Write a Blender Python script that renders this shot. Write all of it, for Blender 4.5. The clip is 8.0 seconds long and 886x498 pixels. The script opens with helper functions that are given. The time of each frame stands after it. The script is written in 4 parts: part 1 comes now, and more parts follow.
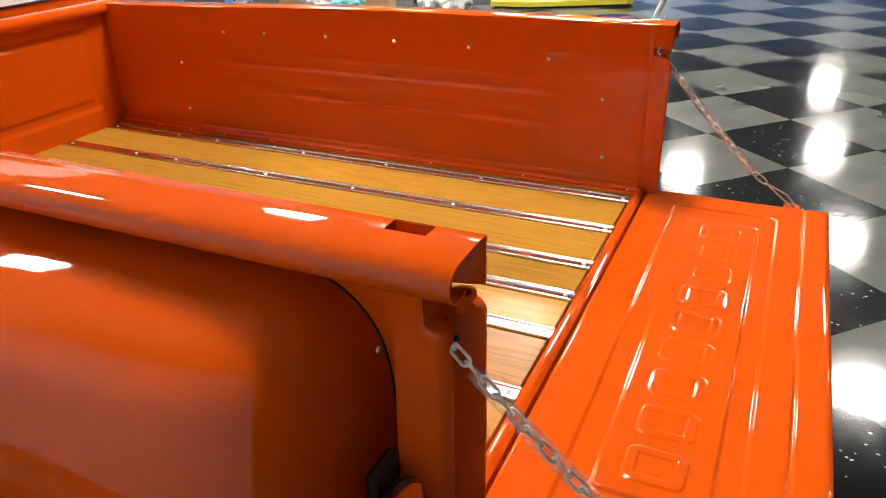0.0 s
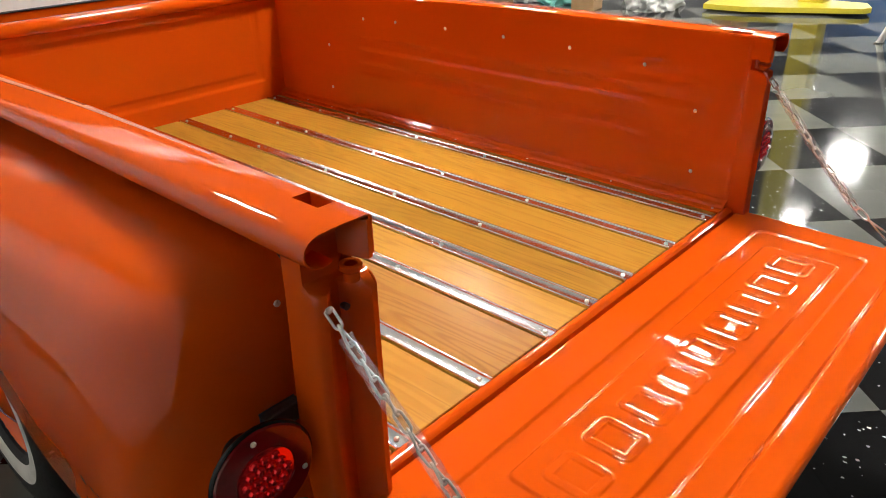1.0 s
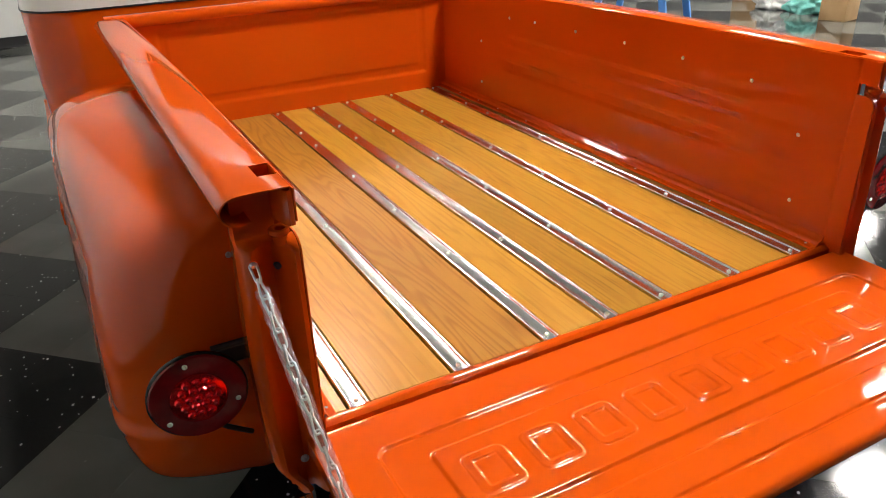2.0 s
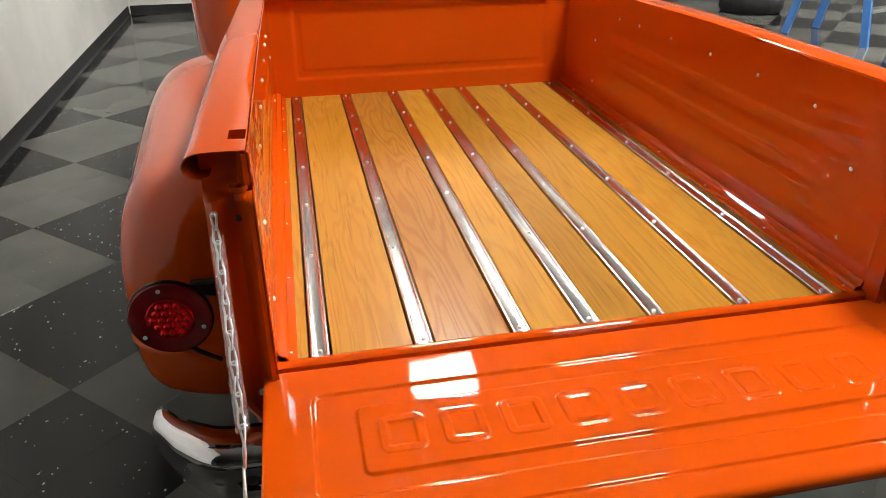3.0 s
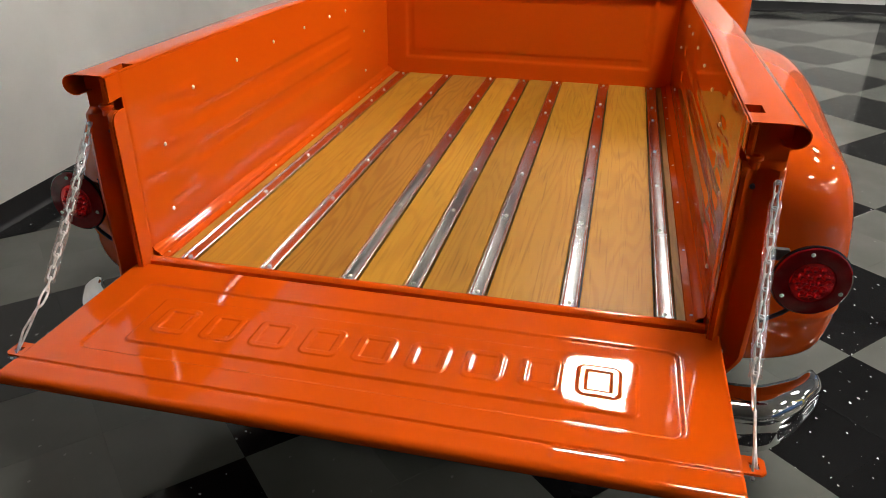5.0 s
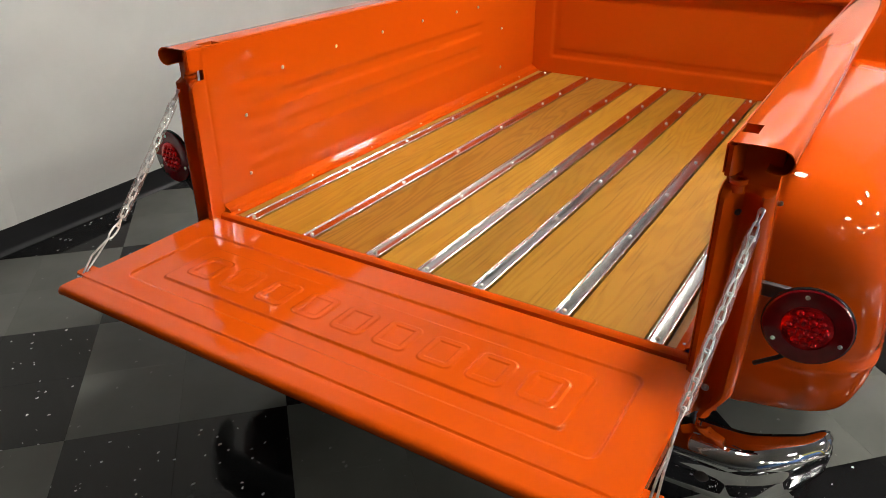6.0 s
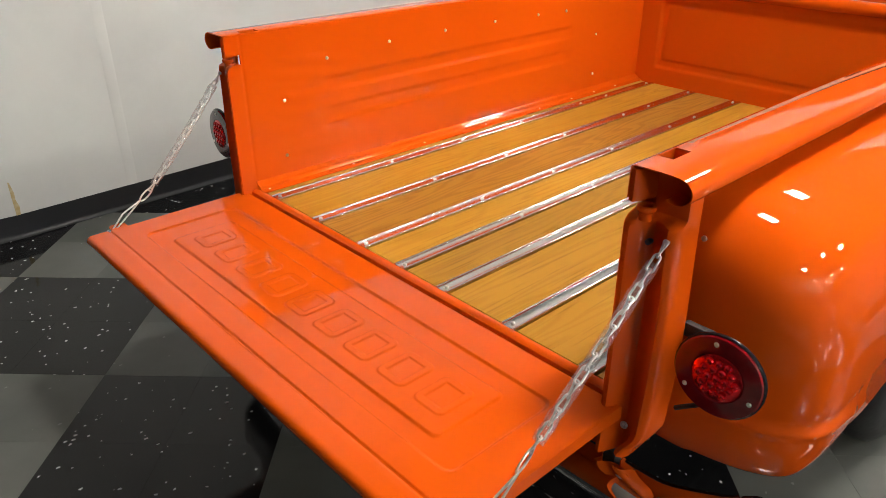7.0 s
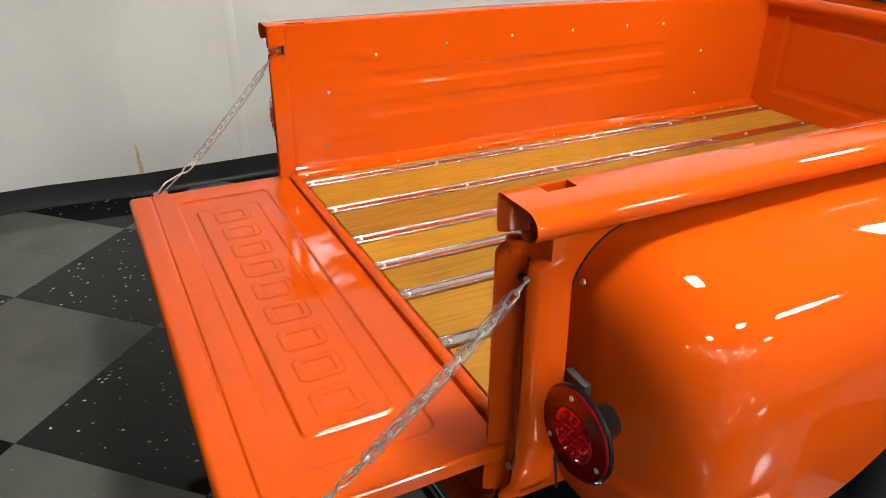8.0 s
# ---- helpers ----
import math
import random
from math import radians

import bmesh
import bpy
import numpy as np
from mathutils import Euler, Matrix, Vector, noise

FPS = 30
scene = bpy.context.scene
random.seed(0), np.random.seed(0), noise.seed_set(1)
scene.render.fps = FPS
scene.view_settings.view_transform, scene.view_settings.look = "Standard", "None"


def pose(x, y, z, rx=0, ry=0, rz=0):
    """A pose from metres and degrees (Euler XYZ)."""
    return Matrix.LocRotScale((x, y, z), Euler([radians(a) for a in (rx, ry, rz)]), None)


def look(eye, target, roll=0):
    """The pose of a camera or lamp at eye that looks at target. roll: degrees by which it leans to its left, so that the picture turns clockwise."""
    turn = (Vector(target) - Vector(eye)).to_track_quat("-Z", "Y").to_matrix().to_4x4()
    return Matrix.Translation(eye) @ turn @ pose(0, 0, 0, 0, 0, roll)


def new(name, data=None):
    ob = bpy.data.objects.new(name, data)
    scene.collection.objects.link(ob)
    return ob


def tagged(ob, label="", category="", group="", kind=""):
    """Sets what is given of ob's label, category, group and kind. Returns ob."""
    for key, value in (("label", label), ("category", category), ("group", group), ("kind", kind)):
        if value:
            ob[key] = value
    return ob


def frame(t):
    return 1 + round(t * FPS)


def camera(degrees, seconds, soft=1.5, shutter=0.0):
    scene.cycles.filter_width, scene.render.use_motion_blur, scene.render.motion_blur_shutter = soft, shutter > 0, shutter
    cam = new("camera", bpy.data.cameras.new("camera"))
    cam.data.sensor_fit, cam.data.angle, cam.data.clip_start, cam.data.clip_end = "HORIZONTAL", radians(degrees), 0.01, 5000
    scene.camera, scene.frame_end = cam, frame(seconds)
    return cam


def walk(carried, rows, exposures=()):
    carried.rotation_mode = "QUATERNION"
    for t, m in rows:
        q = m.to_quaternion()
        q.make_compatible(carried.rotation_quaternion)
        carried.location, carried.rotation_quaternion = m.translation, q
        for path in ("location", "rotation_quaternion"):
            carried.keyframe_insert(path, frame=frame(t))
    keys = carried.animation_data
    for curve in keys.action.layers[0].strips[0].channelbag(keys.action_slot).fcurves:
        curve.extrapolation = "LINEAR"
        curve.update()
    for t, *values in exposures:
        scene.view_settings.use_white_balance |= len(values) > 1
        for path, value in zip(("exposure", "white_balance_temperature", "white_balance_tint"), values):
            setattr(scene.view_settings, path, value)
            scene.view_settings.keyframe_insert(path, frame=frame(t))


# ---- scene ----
cam = camera(62.4, 8.0, 0.85)
PATH = [
    (0, (-1.305, -0.341, 1.357), (0.302, 0.421, 0.444), -1.6),
    (0.5, (-1.234, -0.531, 1.359), (0.241, 0.464, 0.446), -1.8),
    (1, (-1.159, -0.687, 1.364), (0.139, 0.532, 0.452), -1.6),
    (1.5, (-1.046, -0.845, 1.372), (0.022, 0.581, 0.463), -1.6),
    (1.7, (-0.98, -0.915, 1.37), (-0.015, 0.587, 0.468), -2.0),
    (2.8, (-0.613, -1.174, 1.385), (-0.181, 0.552, 0.47), -1.0),
    (3, (-0.546, -1.217, 1.393), (-0.199, 0.527, 0.478), -0.6),
    (3.5, (-0.297, -1.304, 1.385), (-0.212, 0.477, 0.479), -0.5),
    (4, (-0.063, -1.363, 1.379), (-0.162, 0.419, 0.476), -0.3),
    (4.5, (0.167, -1.387, 1.382), (-0.067, 0.379, 0.473), -0.2),
    (4.7, (0.261, -1.39, 1.388), (-0.03, 0.365, 0.473), 0.0),
    (5.8, (0.748, -1.304, 1.388), (-0.081, 0.268, 0.47), 0.1),
    (6, (0.838, -1.261, 1.389), (-0.105, 0.245, 0.47), -0.2),
    (6.5, (1.024, -1.148, 1.389), (-0.127, 0.205, 0.471), -0.1),
    (7, (1.196, -0.976, 1.393), (-0.11, 0.227, 0.473), 0.0),
    (7.5, (1.345, -0.775, 1.406), (-0.099, 0.252, 0.479), 0.4),
    (8, (1.439, -0.569, 1.406), (-0.143, 0.23, 0.478), 0.7),
]
walk(cam, [(t, look(eye, target, roll)) for t, eye, target, roll in PATH],
     [(0, 0.2), (1.5, 0.14), (3.0, 0.03), (3.7, -0.14), (4.5, -0.42), (5.0, -0.41), (6.0, -0.28), (6.8, -0.10), (8.0, -0.08)])

# ---- world, lights, exposure ----
world = bpy.data.worlds.new("world")
world.use_nodes = True
world.node_tree.nodes["Background"].inputs[0].default_value = (0.9, 0.95, 1.0, 1)
world.node_tree.nodes["Background"].inputs[1].default_value = 0.05
scene.world = world
PANEL_GLOW = 184.0
# ceiling lights: x, y, half width
# The first has no seen source: added overhead to brighten bed and tailgate.
PANELS = [(1.3, 0.7, 0.28), (6.6, -1.75, 0.28), (21.2, 3.4, 0.28), (0.55, 4.3, 0.28), (5.1, 1.75, 0.28), (5.1, 4.5, 0.28), (10.6, -1.6, 0.28), (15.0, -1.4, 0.28), (20.2, -1.4, 0.28),
          (12.7, 1.1, 0.28), (10.6, 2.7, 0.28), (14.4, 2.8, 0.28), (10.0, 5.6, 0.28), (15.0, 5.6, 0.28), (20.0, 5.6, 0.28)]
PANELS += [(x, y, 0.10) for x in (9.0, 12.0, 15.0, 18.0, 21.0) for y in (-4.5, -8.0, -11.0)]
CEILING = 4.0
scene.view_settings.exposure = 0.0


# ---- materials ----
def mat(name, color=(0.5, 0.5, 0.5), rough=0.5, metal=0.0, coat=0.0, coat_rough=0.03, other=None, scale=4.0, amount=1.0,
        bump=0.0, bump_scale=200.0, rough_var=0.0, vary=0.0, ripple=0.0, ripple_scale=5.0):
    """A principled material: colour mixed by noise at one scale, roughness by noise at another, with fine bump and slow ripple."""
    m = bpy.data.materials.new(name)
    m.use_nodes = True
    n, l = m.node_tree.nodes, m.node_tree.links
    b = n["Principled BSDF"]
    b.inputs["Base Color"].default_value = (*color, 1)
    b.inputs["Roughness"].default_value = rough
    b.inputs["Metallic"].default_value = metal
    b.inputs["Coat Weight"].default_value = coat
    b.inputs["Coat Roughness"].default_value = coat_rough
    co = n.new("ShaderNodeTexCoord")
    if other is not None:
        no = n.new("ShaderNodeTexNoise")
        no.inputs["Scale"].default_value, no.inputs["Detail"].default_value = scale, 6
        l.new(co.outputs["Object"], no.inputs["Vector"])
        ramp = n.new("ShaderNodeMapRange")
        ramp.inputs["From Min"].default_value, ramp.inputs["From Max"].default_value = 0.35, 0.68
        ramp.inputs["To Max"].default_value = amount
        l.new(no.outputs["Fac"], ramp.inputs["Value"])
        mix = n.new("ShaderNodeMix")
        mix.data_type = "RGBA"
        mix.inputs["A"].default_value, mix.inputs["B"].default_value = (*color, 1), (*other, 1)
        l.new(ramp.outputs["Result"], mix.inputs["Factor"])
        last = mix.outputs["Result"]
        if vary:
            info, hs, mr = n.new("ShaderNodeObjectInfo"), n.new("ShaderNodeHueSaturation"), n.new("ShaderNodeMapRange")
            mr.inputs["To Min"].default_value, mr.inputs["To Max"].default_value = 1 - vary, 1 + vary
            l.new(info.outputs["Random"], mr.inputs["Value"])
            l.new(mr.outputs["Result"], hs.inputs["Value"])
            l.new(last, hs.inputs["Color"])
            last = hs.outputs["Color"]
        l.new(last, b.inputs["Base Color"])
    if rough_var:
        no = n.new("ShaderNodeTexNoise")
        no.inputs["Scale"].default_value, no.inputs["Detail"].default_value = scale * 5, 5
        l.new(co.outputs["Object"], no.inputs["Vector"])
        mr = n.new("ShaderNodeMapRange")
        mr.inputs["To Min"].default_value, mr.inputs["To Max"].default_value = max(rough - rough_var, 0.02), rough + rough_var
        l.new(no.outputs["Fac"], mr.inputs["Value"])
        l.new(mr.outputs["Result"], b.inputs["Roughness"])
    normal = None
    for strength, sc, dist in ((ripple, ripple_scale, 0.004), (bump, bump_scale, 0.001)):
        if strength:
            no, bp = n.new("ShaderNodeTexNoise"), n.new("ShaderNodeBump")
            no.inputs["Scale"].default_value, no.inputs["Detail"].default_value = sc, 3
            bp.inputs["Strength"].default_value, bp.inputs["Distance"].default_value = strength, dist
            l.new(co.outputs["Object"], no.inputs["Vector"])
            l.new(no.outputs["Fac"], bp.inputs["Height"])
            if normal:
                l.new(normal, bp.inputs["Normal"])
            normal = bp.outputs["Normal"]
    if normal:
        l.new(normal, b.inputs["Normal"])
        if coat:
            l.new(normal, b.inputs["Coat Normal"])
    return m


def wood_mat(name, light, dark, pores, rings_seen=0.42):
    """Varnished oak: cathedral grain along y, fine pores, a clear glossy coat; each board shifts and tints by its own random number."""
    m = bpy.data.materials.new(name)
    m.use_nodes = True
    n, l = m.node_tree.nodes, m.node_tree.links
    b = n["Principled BSDF"]
    co, info = n.new("ShaderNodeTexCoord"), n.new("ShaderNodeObjectInfo")
    shift, mul = n.new("ShaderNodeVectorMath"), n.new("ShaderNodeVectorMath")
    mul.operation, shift.operation = "SCALE", "ADD"
    mul.inputs[0].default_value = (7.3, 19.1, 3.7)
    l.new(info.outputs["Random"], mul.inputs["Scale"])
    l.new(co.outputs["Object"], shift.inputs[0])
    l.new(mul.outputs[0], shift.inputs[1])

    def noise_at(sx, sy, sz, scale, detail, distort=0.0):
        mp, no = n.new("ShaderNodeMapping"), n.new("ShaderNodeTexNoise")
        mp.inputs["Scale"].default_value = (sx, sy, sz)
        no.inputs["Scale"].default_value, no.inputs["Detail"].default_value, no.inputs["Distortion"].default_value = scale, detail, distort
        l.new(shift.outputs[0], mp.inputs["Vector"])
        l.new(mp.outputs["Vector"], no.inputs["Vector"])
        return no.outputs["Fac"]

    slow = noise_at(5.0, 0.55, 1, 1.6, 2.0, 0.3)
    rings, sine = n.new("ShaderNodeMath"), n.new("ShaderNodeMath")
    rings.operation, rings.inputs[1].default_value = "MULTIPLY", 95.0
    sine.operation = "SINE"
    l.new(slow, rings.inputs[0])
    l.new(rings.outputs[0], sine.inputs[0])
    grain = n.new("ShaderNodeMapRange")
    grain.inputs["From Min"].default_value, grain.inputs["From Max"].default_value = -0.2, 1.0
    grain.inputs["To Max"].default_value = rings_seen
    l.new(sine.outputs[0], grain.inputs["Value"])
    fibre = noise_at(160, 5, 1, 1.0, 4.0)
    pore = n.new("ShaderNodeMapRange")
    pore.inputs["From Min"].default_value, pore.inputs["From Max"].default_value = 0.56, 0.72
    pore.inputs["To Max"].default_value = 0.5
    l.new(fibre, pore.inputs["Value"])
    cloud = noise_at(6, 1.5, 1, 1.0, 3.0)

    def mixed(a, bcol, fac):
        mx = n.new("ShaderNodeMix")
        mx.data_type = "RGBA"
        if isinstance(a, tuple):
            mx.inputs["A"].default_value = (*a, 1)
        else:
            l.new(a, mx.inputs["A"])
        mx.inputs["B"].default_value = (*bcol, 1)
        l.new(fac, mx.inputs["Factor"])
        return mx.outputs["Result"]

    one = mixed(light, tuple(0.72 * c for c in light), cloud)
    two = mixed(one, dark, grain.outputs["Result"])
    three = mixed(two, pores, pore.outputs["Result"])
    hs, mr = n.new("ShaderNodeHueSaturation"), n.new("ShaderNodeMapRange")
    mr.inputs["To Min"].default_value, mr.inputs["To Max"].default_value = 0.86, 1.12
    l.new(info.outputs["Random"], mr.inputs["Value"])
    l.new(mr.outputs["Result"], hs.inputs["Value"])
    l.new(three, hs.inputs["Color"])
    l.new(hs.outputs["Color"], b.inputs["Base Color"])
    b.inputs["Roughness"].default_value = 0.45
    b.inputs["Specular IOR Level"].default_value = 0.1
    b.inputs["Coat Weight"].default_value, b.inputs["Coat Roughness"].default_value = 0.14, 0.22
    bp = n.new("ShaderNodeBump")
    bp.inputs["Strength"].default_value, bp.inputs["Distance"].default_value = 0.15, 0.0005
    l.new(fibre, bp.inputs["Height"])
    l.new(bp.outputs["Normal"], b.inputs["Normal"])
    return m


def tile_mat(name, color, other, fleck, fleck_amount):
    """Waxed vinyl floor tile: mottled, with small flecks and scuffed gloss."""
    m = mat(name, color, 0.09, other=other, scale=3.0, rough_var=0.05, vary=0.04, ripple=0.05, ripple_scale=4.5)
    n, l = m.node_tree.nodes, m.node_tree.links
    b = n["Principled BSDF"]
    b.inputs["Specular IOR Level"].default_value = 0.22
    old = b.inputs["Base Color"].links[0].from_socket
    co, vo, mr, big, th, mx = (n.new("ShaderNodeTexCoord"), n.new("ShaderNodeTexVoronoi"), n.new("ShaderNodeMapRange"),
                               n.new("ShaderNodeTexNoise"), n.new("ShaderNodeMath"), n.new("ShaderNodeMix"))
    geo = n.new("ShaderNodeNewGeometry")
    stretch = n.new("ShaderNodeMapping")
    stretch.inputs["Scale"].default_value = (1.0, 0.75, 1.0)
    stretch.inputs["Rotation"].default_value = (0, 0, 0.5)
    warp, push = n.new("ShaderNodeTexNoise"), n.new("ShaderNodeVectorMath")
    warp.inputs["Scale"].default_value, warp.inputs["Detail"].default_value = 140.0, 2
    push.operation = "MULTIPLY_ADD"
    push.inputs[1].default_value = (0.010, 0.010, 0.0)
    l.new(geo.outputs["Position"], warp.inputs["Vector"])
    l.new(warp.outputs["Color"], push.inputs[0])
    l.new(geo.outputs["Position"], push.inputs[2])
    l.new(push.outputs[0], stretch.inputs["Vector"])
    vo.inputs["Scale"].default_value = 62.0
    l.new(stretch.outputs["Vector"], vo.inputs["Vector"])
    sep = n.new("ShaderNodeSeparateColor")
    l.new(vo.outputs["Color"], sep.inputs["Color"])
    pick = n.new("ShaderNodeMath")
    pick.operation, pick.inputs[1].default_value = "GREATER_THAN", 1 - fleck_amount
    l.new(sep.outputs["Red"], pick.inputs[0])
    size = n.new("ShaderNodeMath")
    size.operation, size.inputs[1].default_value = "MULTIPLY", 0.27
    l.new(sep.outputs["Green"], size.inputs[0])
    th.operation = "LESS_THAN"
    l.new(vo.outputs["Distance"], th.inputs[0])
    l.new(size.outputs[0], th.inputs[1])
    both = n.new("ShaderNodeMath")
    both.operation = "MULTIPLY"
    l.new(pick.outputs[0], both.inputs[0])
    l.new(th.outputs[0], both.inputs[1])
    mx.data_type = "RGBA"
    mx.inputs["B"].default_value = (*fleck, 1)
    l.new(old, mx.inputs["A"])
    l.new(both.outputs[0], mx.inputs["Factor"])
    l.new(mx.outputs["Result"], b.inputs["Base Color"])
    return m


def glow_mat(name, color, strength):
    m = bpy.data.materials.new(name)
    m.use_nodes = True
    b = m.node_tree.nodes["Principled BSDF"]
    b.inputs["Base Color"].default_value = (0.8, 0.8, 0.8, 1)
    b.inputs["Emission Color"].default_value = (*color, 1)
    b.inputs["Emission Strength"].default_value = strength
    return m


PAINT = mat("orange_paint", (0.60, 0.075, 0.003), 0.5, coat=1.0, coat_rough=0.025, other=(0.56, 0.068, 0.0028), scale=1.5,
            bump=0.02, bump_scale=350, ripple=0.06, ripple_scale=4.0)
PAINT.node_tree.nodes["Principled BSDF"].inputs["Specular IOR Level"].default_value = 0.0
PAINT.node_tree.nodes["Principled BSDF"].inputs["Coat IOR"].default_value = 1.43
OAK = wood_mat("golden_oak", (0.49, 0.230, 0.022), (0.345, 0.142, 0.012), (0.19, 0.072, 0.008), 0.5)
OAK_BROWN = wood_mat("brown_oak", (0.38, 0.164, 0.020), (0.25, 0.092, 0.010), (0.15, 0.052, 0.008), 0.68)
STEEL = mat("polished_steel", (0.72, 0.71, 0.70), 0.21, 1.0, other=(0.60, 0.59, 0.58), scale=2, rough_var=0.06, ripple=0.10, ripple_scale=9.0)
CHROME = mat("chrome", (0.75, 0.75, 0.76), 0.04, 1.0, other=(0.68, 0.68, 0.70), scale=6, rough_var=0.02)
BOLT = mat("zinc_bolt", (0.88, 0.86, 0.80), 0.32, 1.0, other=(0.5, 0.48, 0.42), scale=300, rough_var=0.1)
CHAIN = mat("galvanised_chain", (0.90, 0.88, 0.85), 0.34, 1.0, other=(0.58, 0.56, 0.52), scale=90, rough_var=0.1)
RUBBER = mat("black_rubber", (0.010, 0.010, 0.011), 0.5, other=(0.018, 0.018, 0.018), scale=20, rough_var=0.1, bump=0.2)
RUBBER.node_tree.nodes["Principled BSDF"].inputs["Specular IOR Level"].default_value = 0.25
BEZEL = mat("black_lamp_bezel", (0.004, 0.004, 0.0045), 0.22, other=(0.007, 0.007, 0.007), scale=40, rough_var=0.05)
BEZEL.node_tree.nodes["Principled BSDF"].inputs["Specular IOR Level"].default_value = 0.3
DARK = mat("dark_chassis", (0.02, 0.019, 0.018), 0.55, other=(0.045, 0.035, 0.03), scale=12, rough_var=0.15, bump=0.2, bump_scale=60)
WHITEWALL = mat("whitewall_rubber", (0.75, 0.74, 0.70), 0.5, other=(0.62, 0.61, 0.57), scale=10, rough_var=0.1)
RED_RING = mat("dark_red_lens", (0.20, 0.002, 0.005), 0.12, coat=0.4, other=(0.12, 0.001, 0.003), scale=30, rough_var=0.04)
RED_LENS = mat("red_lens", (1.0, 0.012, 0.020), 0.14, 0.75, coat=0.6, other=(0.85, 0.006, 0.010), scale=60, rough_var=0.06)


def film_mat(name):
    """Thin clear vinyl: see-through, with wrinkled gloss and a trace of milkiness."""
    m = bpy.data.materials.new(name)
    m.use_nodes = True
    n, l = m.node_tree.nodes, m.node_tree.links
    n.remove(n["Principled BSDF"])
    clear, gloss, milk = n.new("ShaderNodeBsdfTransparent"), n.new("ShaderNodeBsdfAnisotropic"), n.new("ShaderNodeBsdfDiffuse")
    gloss.inputs["Roughness"].default_value = 0.10
    milk.inputs["Color"].default_value = (0.75, 0.74, 0.71, 1)
    co, no, bp = n.new("ShaderNodeTexCoord"), n.new("ShaderNodeTexNoise"), n.new("ShaderNodeBump")
    no.inputs["Scale"].default_value, no.inputs["Detail"].default_value = 95.0, 3
    bp.inputs["Strength"].default_value, bp.inputs["Distance"].default_value = 0.9, 0.004
    l.new(co.outputs["Object"], no.inputs["Vector"])
    l.new(no.outputs["Fac"], bp.inputs["Height"])
    l.new(bp.outputs["Normal"], gloss.inputs["Normal"])
    one, two = n.new("ShaderNodeMixShader"), n.new("ShaderNodeMixShader")
    one.inputs["Fac"].default_value, two.inputs["Fac"].default_value = 0.06, 0.19
    l.new(clear.outputs[0], one.inputs[1])
    l.new(milk.outputs[0], one.inputs[2])
    l.new(one.outputs[0], two.inputs[1])
    l.new(gloss.outputs[0], two.inputs[2])
    l.new(two.outputs[0], n["Material Output"].inputs["Surface"])
    return m


SLEEVE = film_mat("clear_vinyl_sleeve")
GLASS = mat("window_glass", (0.02, 0.024, 0.024), 0.03, other=(0.025, 0.03, 0.03), scale=2)
WALL = mat("white_wall_paint", (0.60, 0.60, 0.57), 0.5, other=(0.50, 0.50, 0.48), scale=1.6, rough_var=0.08, bump=0.12, bump_scale=120)
# Dark grey for unseen walls: keeps bounce light and reflections low.
LOW_BOUNCE_WALL = mat("low_bounce_wall", (0.11, 0.11, 0.107), 0.7, other=(0.09, 0.09, 0.088), scale=1.5, bump=0.2, bump_scale=80)
CEIL = mat("ceiling_paint", (0.42, 0.42, 0.41), 0.8, other=(0.36, 0.36, 0.35), scale=1.5, bump=0.2, bump_scale=80)
BASE = mat("black_cove_base", (0.012, 0.012, 0.013), 0.4, other=(0.022, 0.022, 0.023), scale=1.5)
BASE.node_tree.nodes["Principled BSDF"].inputs["Specular IOR Level"].default_value = 0.2
GROUT = mat("tile_joint", (0.02, 0.02, 0.02), 0.6, other=(0.035, 0.035, 0.034), scale=15)
TILE_BLACK = tile_mat("black_vinyl_tile", (0.0055, 0.0055, 0.006), (0.009, 0.009, 0.0095), (0.42, 0.42, 0.41), 0.30)
TILE_GREY = tile_mat("grey_vinyl_tile", (0.104, 0.107, 0.096), (0.080, 0.083, 0.074), (0.16, 0.16, 0.15), 0.06)
PANEL = glow_mat("light_diffuser", (1.0, 0.965, 0.90), PANEL_GLOW)
IVORY = mat("ivory_paint", (0.72, 0.71, 0.66), 0.45, coat=1.0, other=(0.68, 0.67, 0.62), scale=2, bump=0.03, bump_scale=350)
WHITE_METAL = mat("white_enamel", (0.75, 0.75, 0.74), 0.4, other=(0.68, 0.68, 0.67), scale=4, rough_var=0.1)
GREY_METAL = mat("grey_enamel", (0.42, 0.42, 0.41), 0.4, other=(0.35, 0.35, 0.34), scale=6, rough_var=0.1)
YELLOW = mat("yellow_enamel", (0.50, 0.42, 0.03), 0.35, coat=0.4, other=(0.42, 0.35, 0.03), scale=5, rough_var=0.1)
BLUE = mat("blue_fibreglass", (0.06, 0.20, 0.52), 0.4, other=(0.05, 0.16, 0.42), scale=8, rough_var=0.1)
BLUE_TINT_WALL = mat("blue_tint_wall", (0.06, 0.16, 0.38), 0.5, other=(0.05, 0.13, 0.32), scale=1.0, rough_var=0.1)
ALU = mat("brushed_aluminium", (0.70, 0.70, 0.69), 0.3, 1.0, other=(0.58, 0.58, 0.57), scale=20, rough_var=0.1)
CARD = mat("cardboard", (0.42, 0.27, 0.13), 0.8, other=(0.36, 0.22, 0.10), scale=6, bump=0.2, bump_scale=80)
CLOTH_WHITE = mat("white_cloth", (0.50, 0.50, 0.48), 0.9, other=(0.38, 0.39, 0.38), scale=9, bump=0.5, bump_scale=60)
CLOTH_TEAL = mat("teal_cloth", (0.10, 0.34, 0.30), 0.9, other=(0.16, 0.42, 0.38), scale=9, bump=0.5, bump_scale=60)


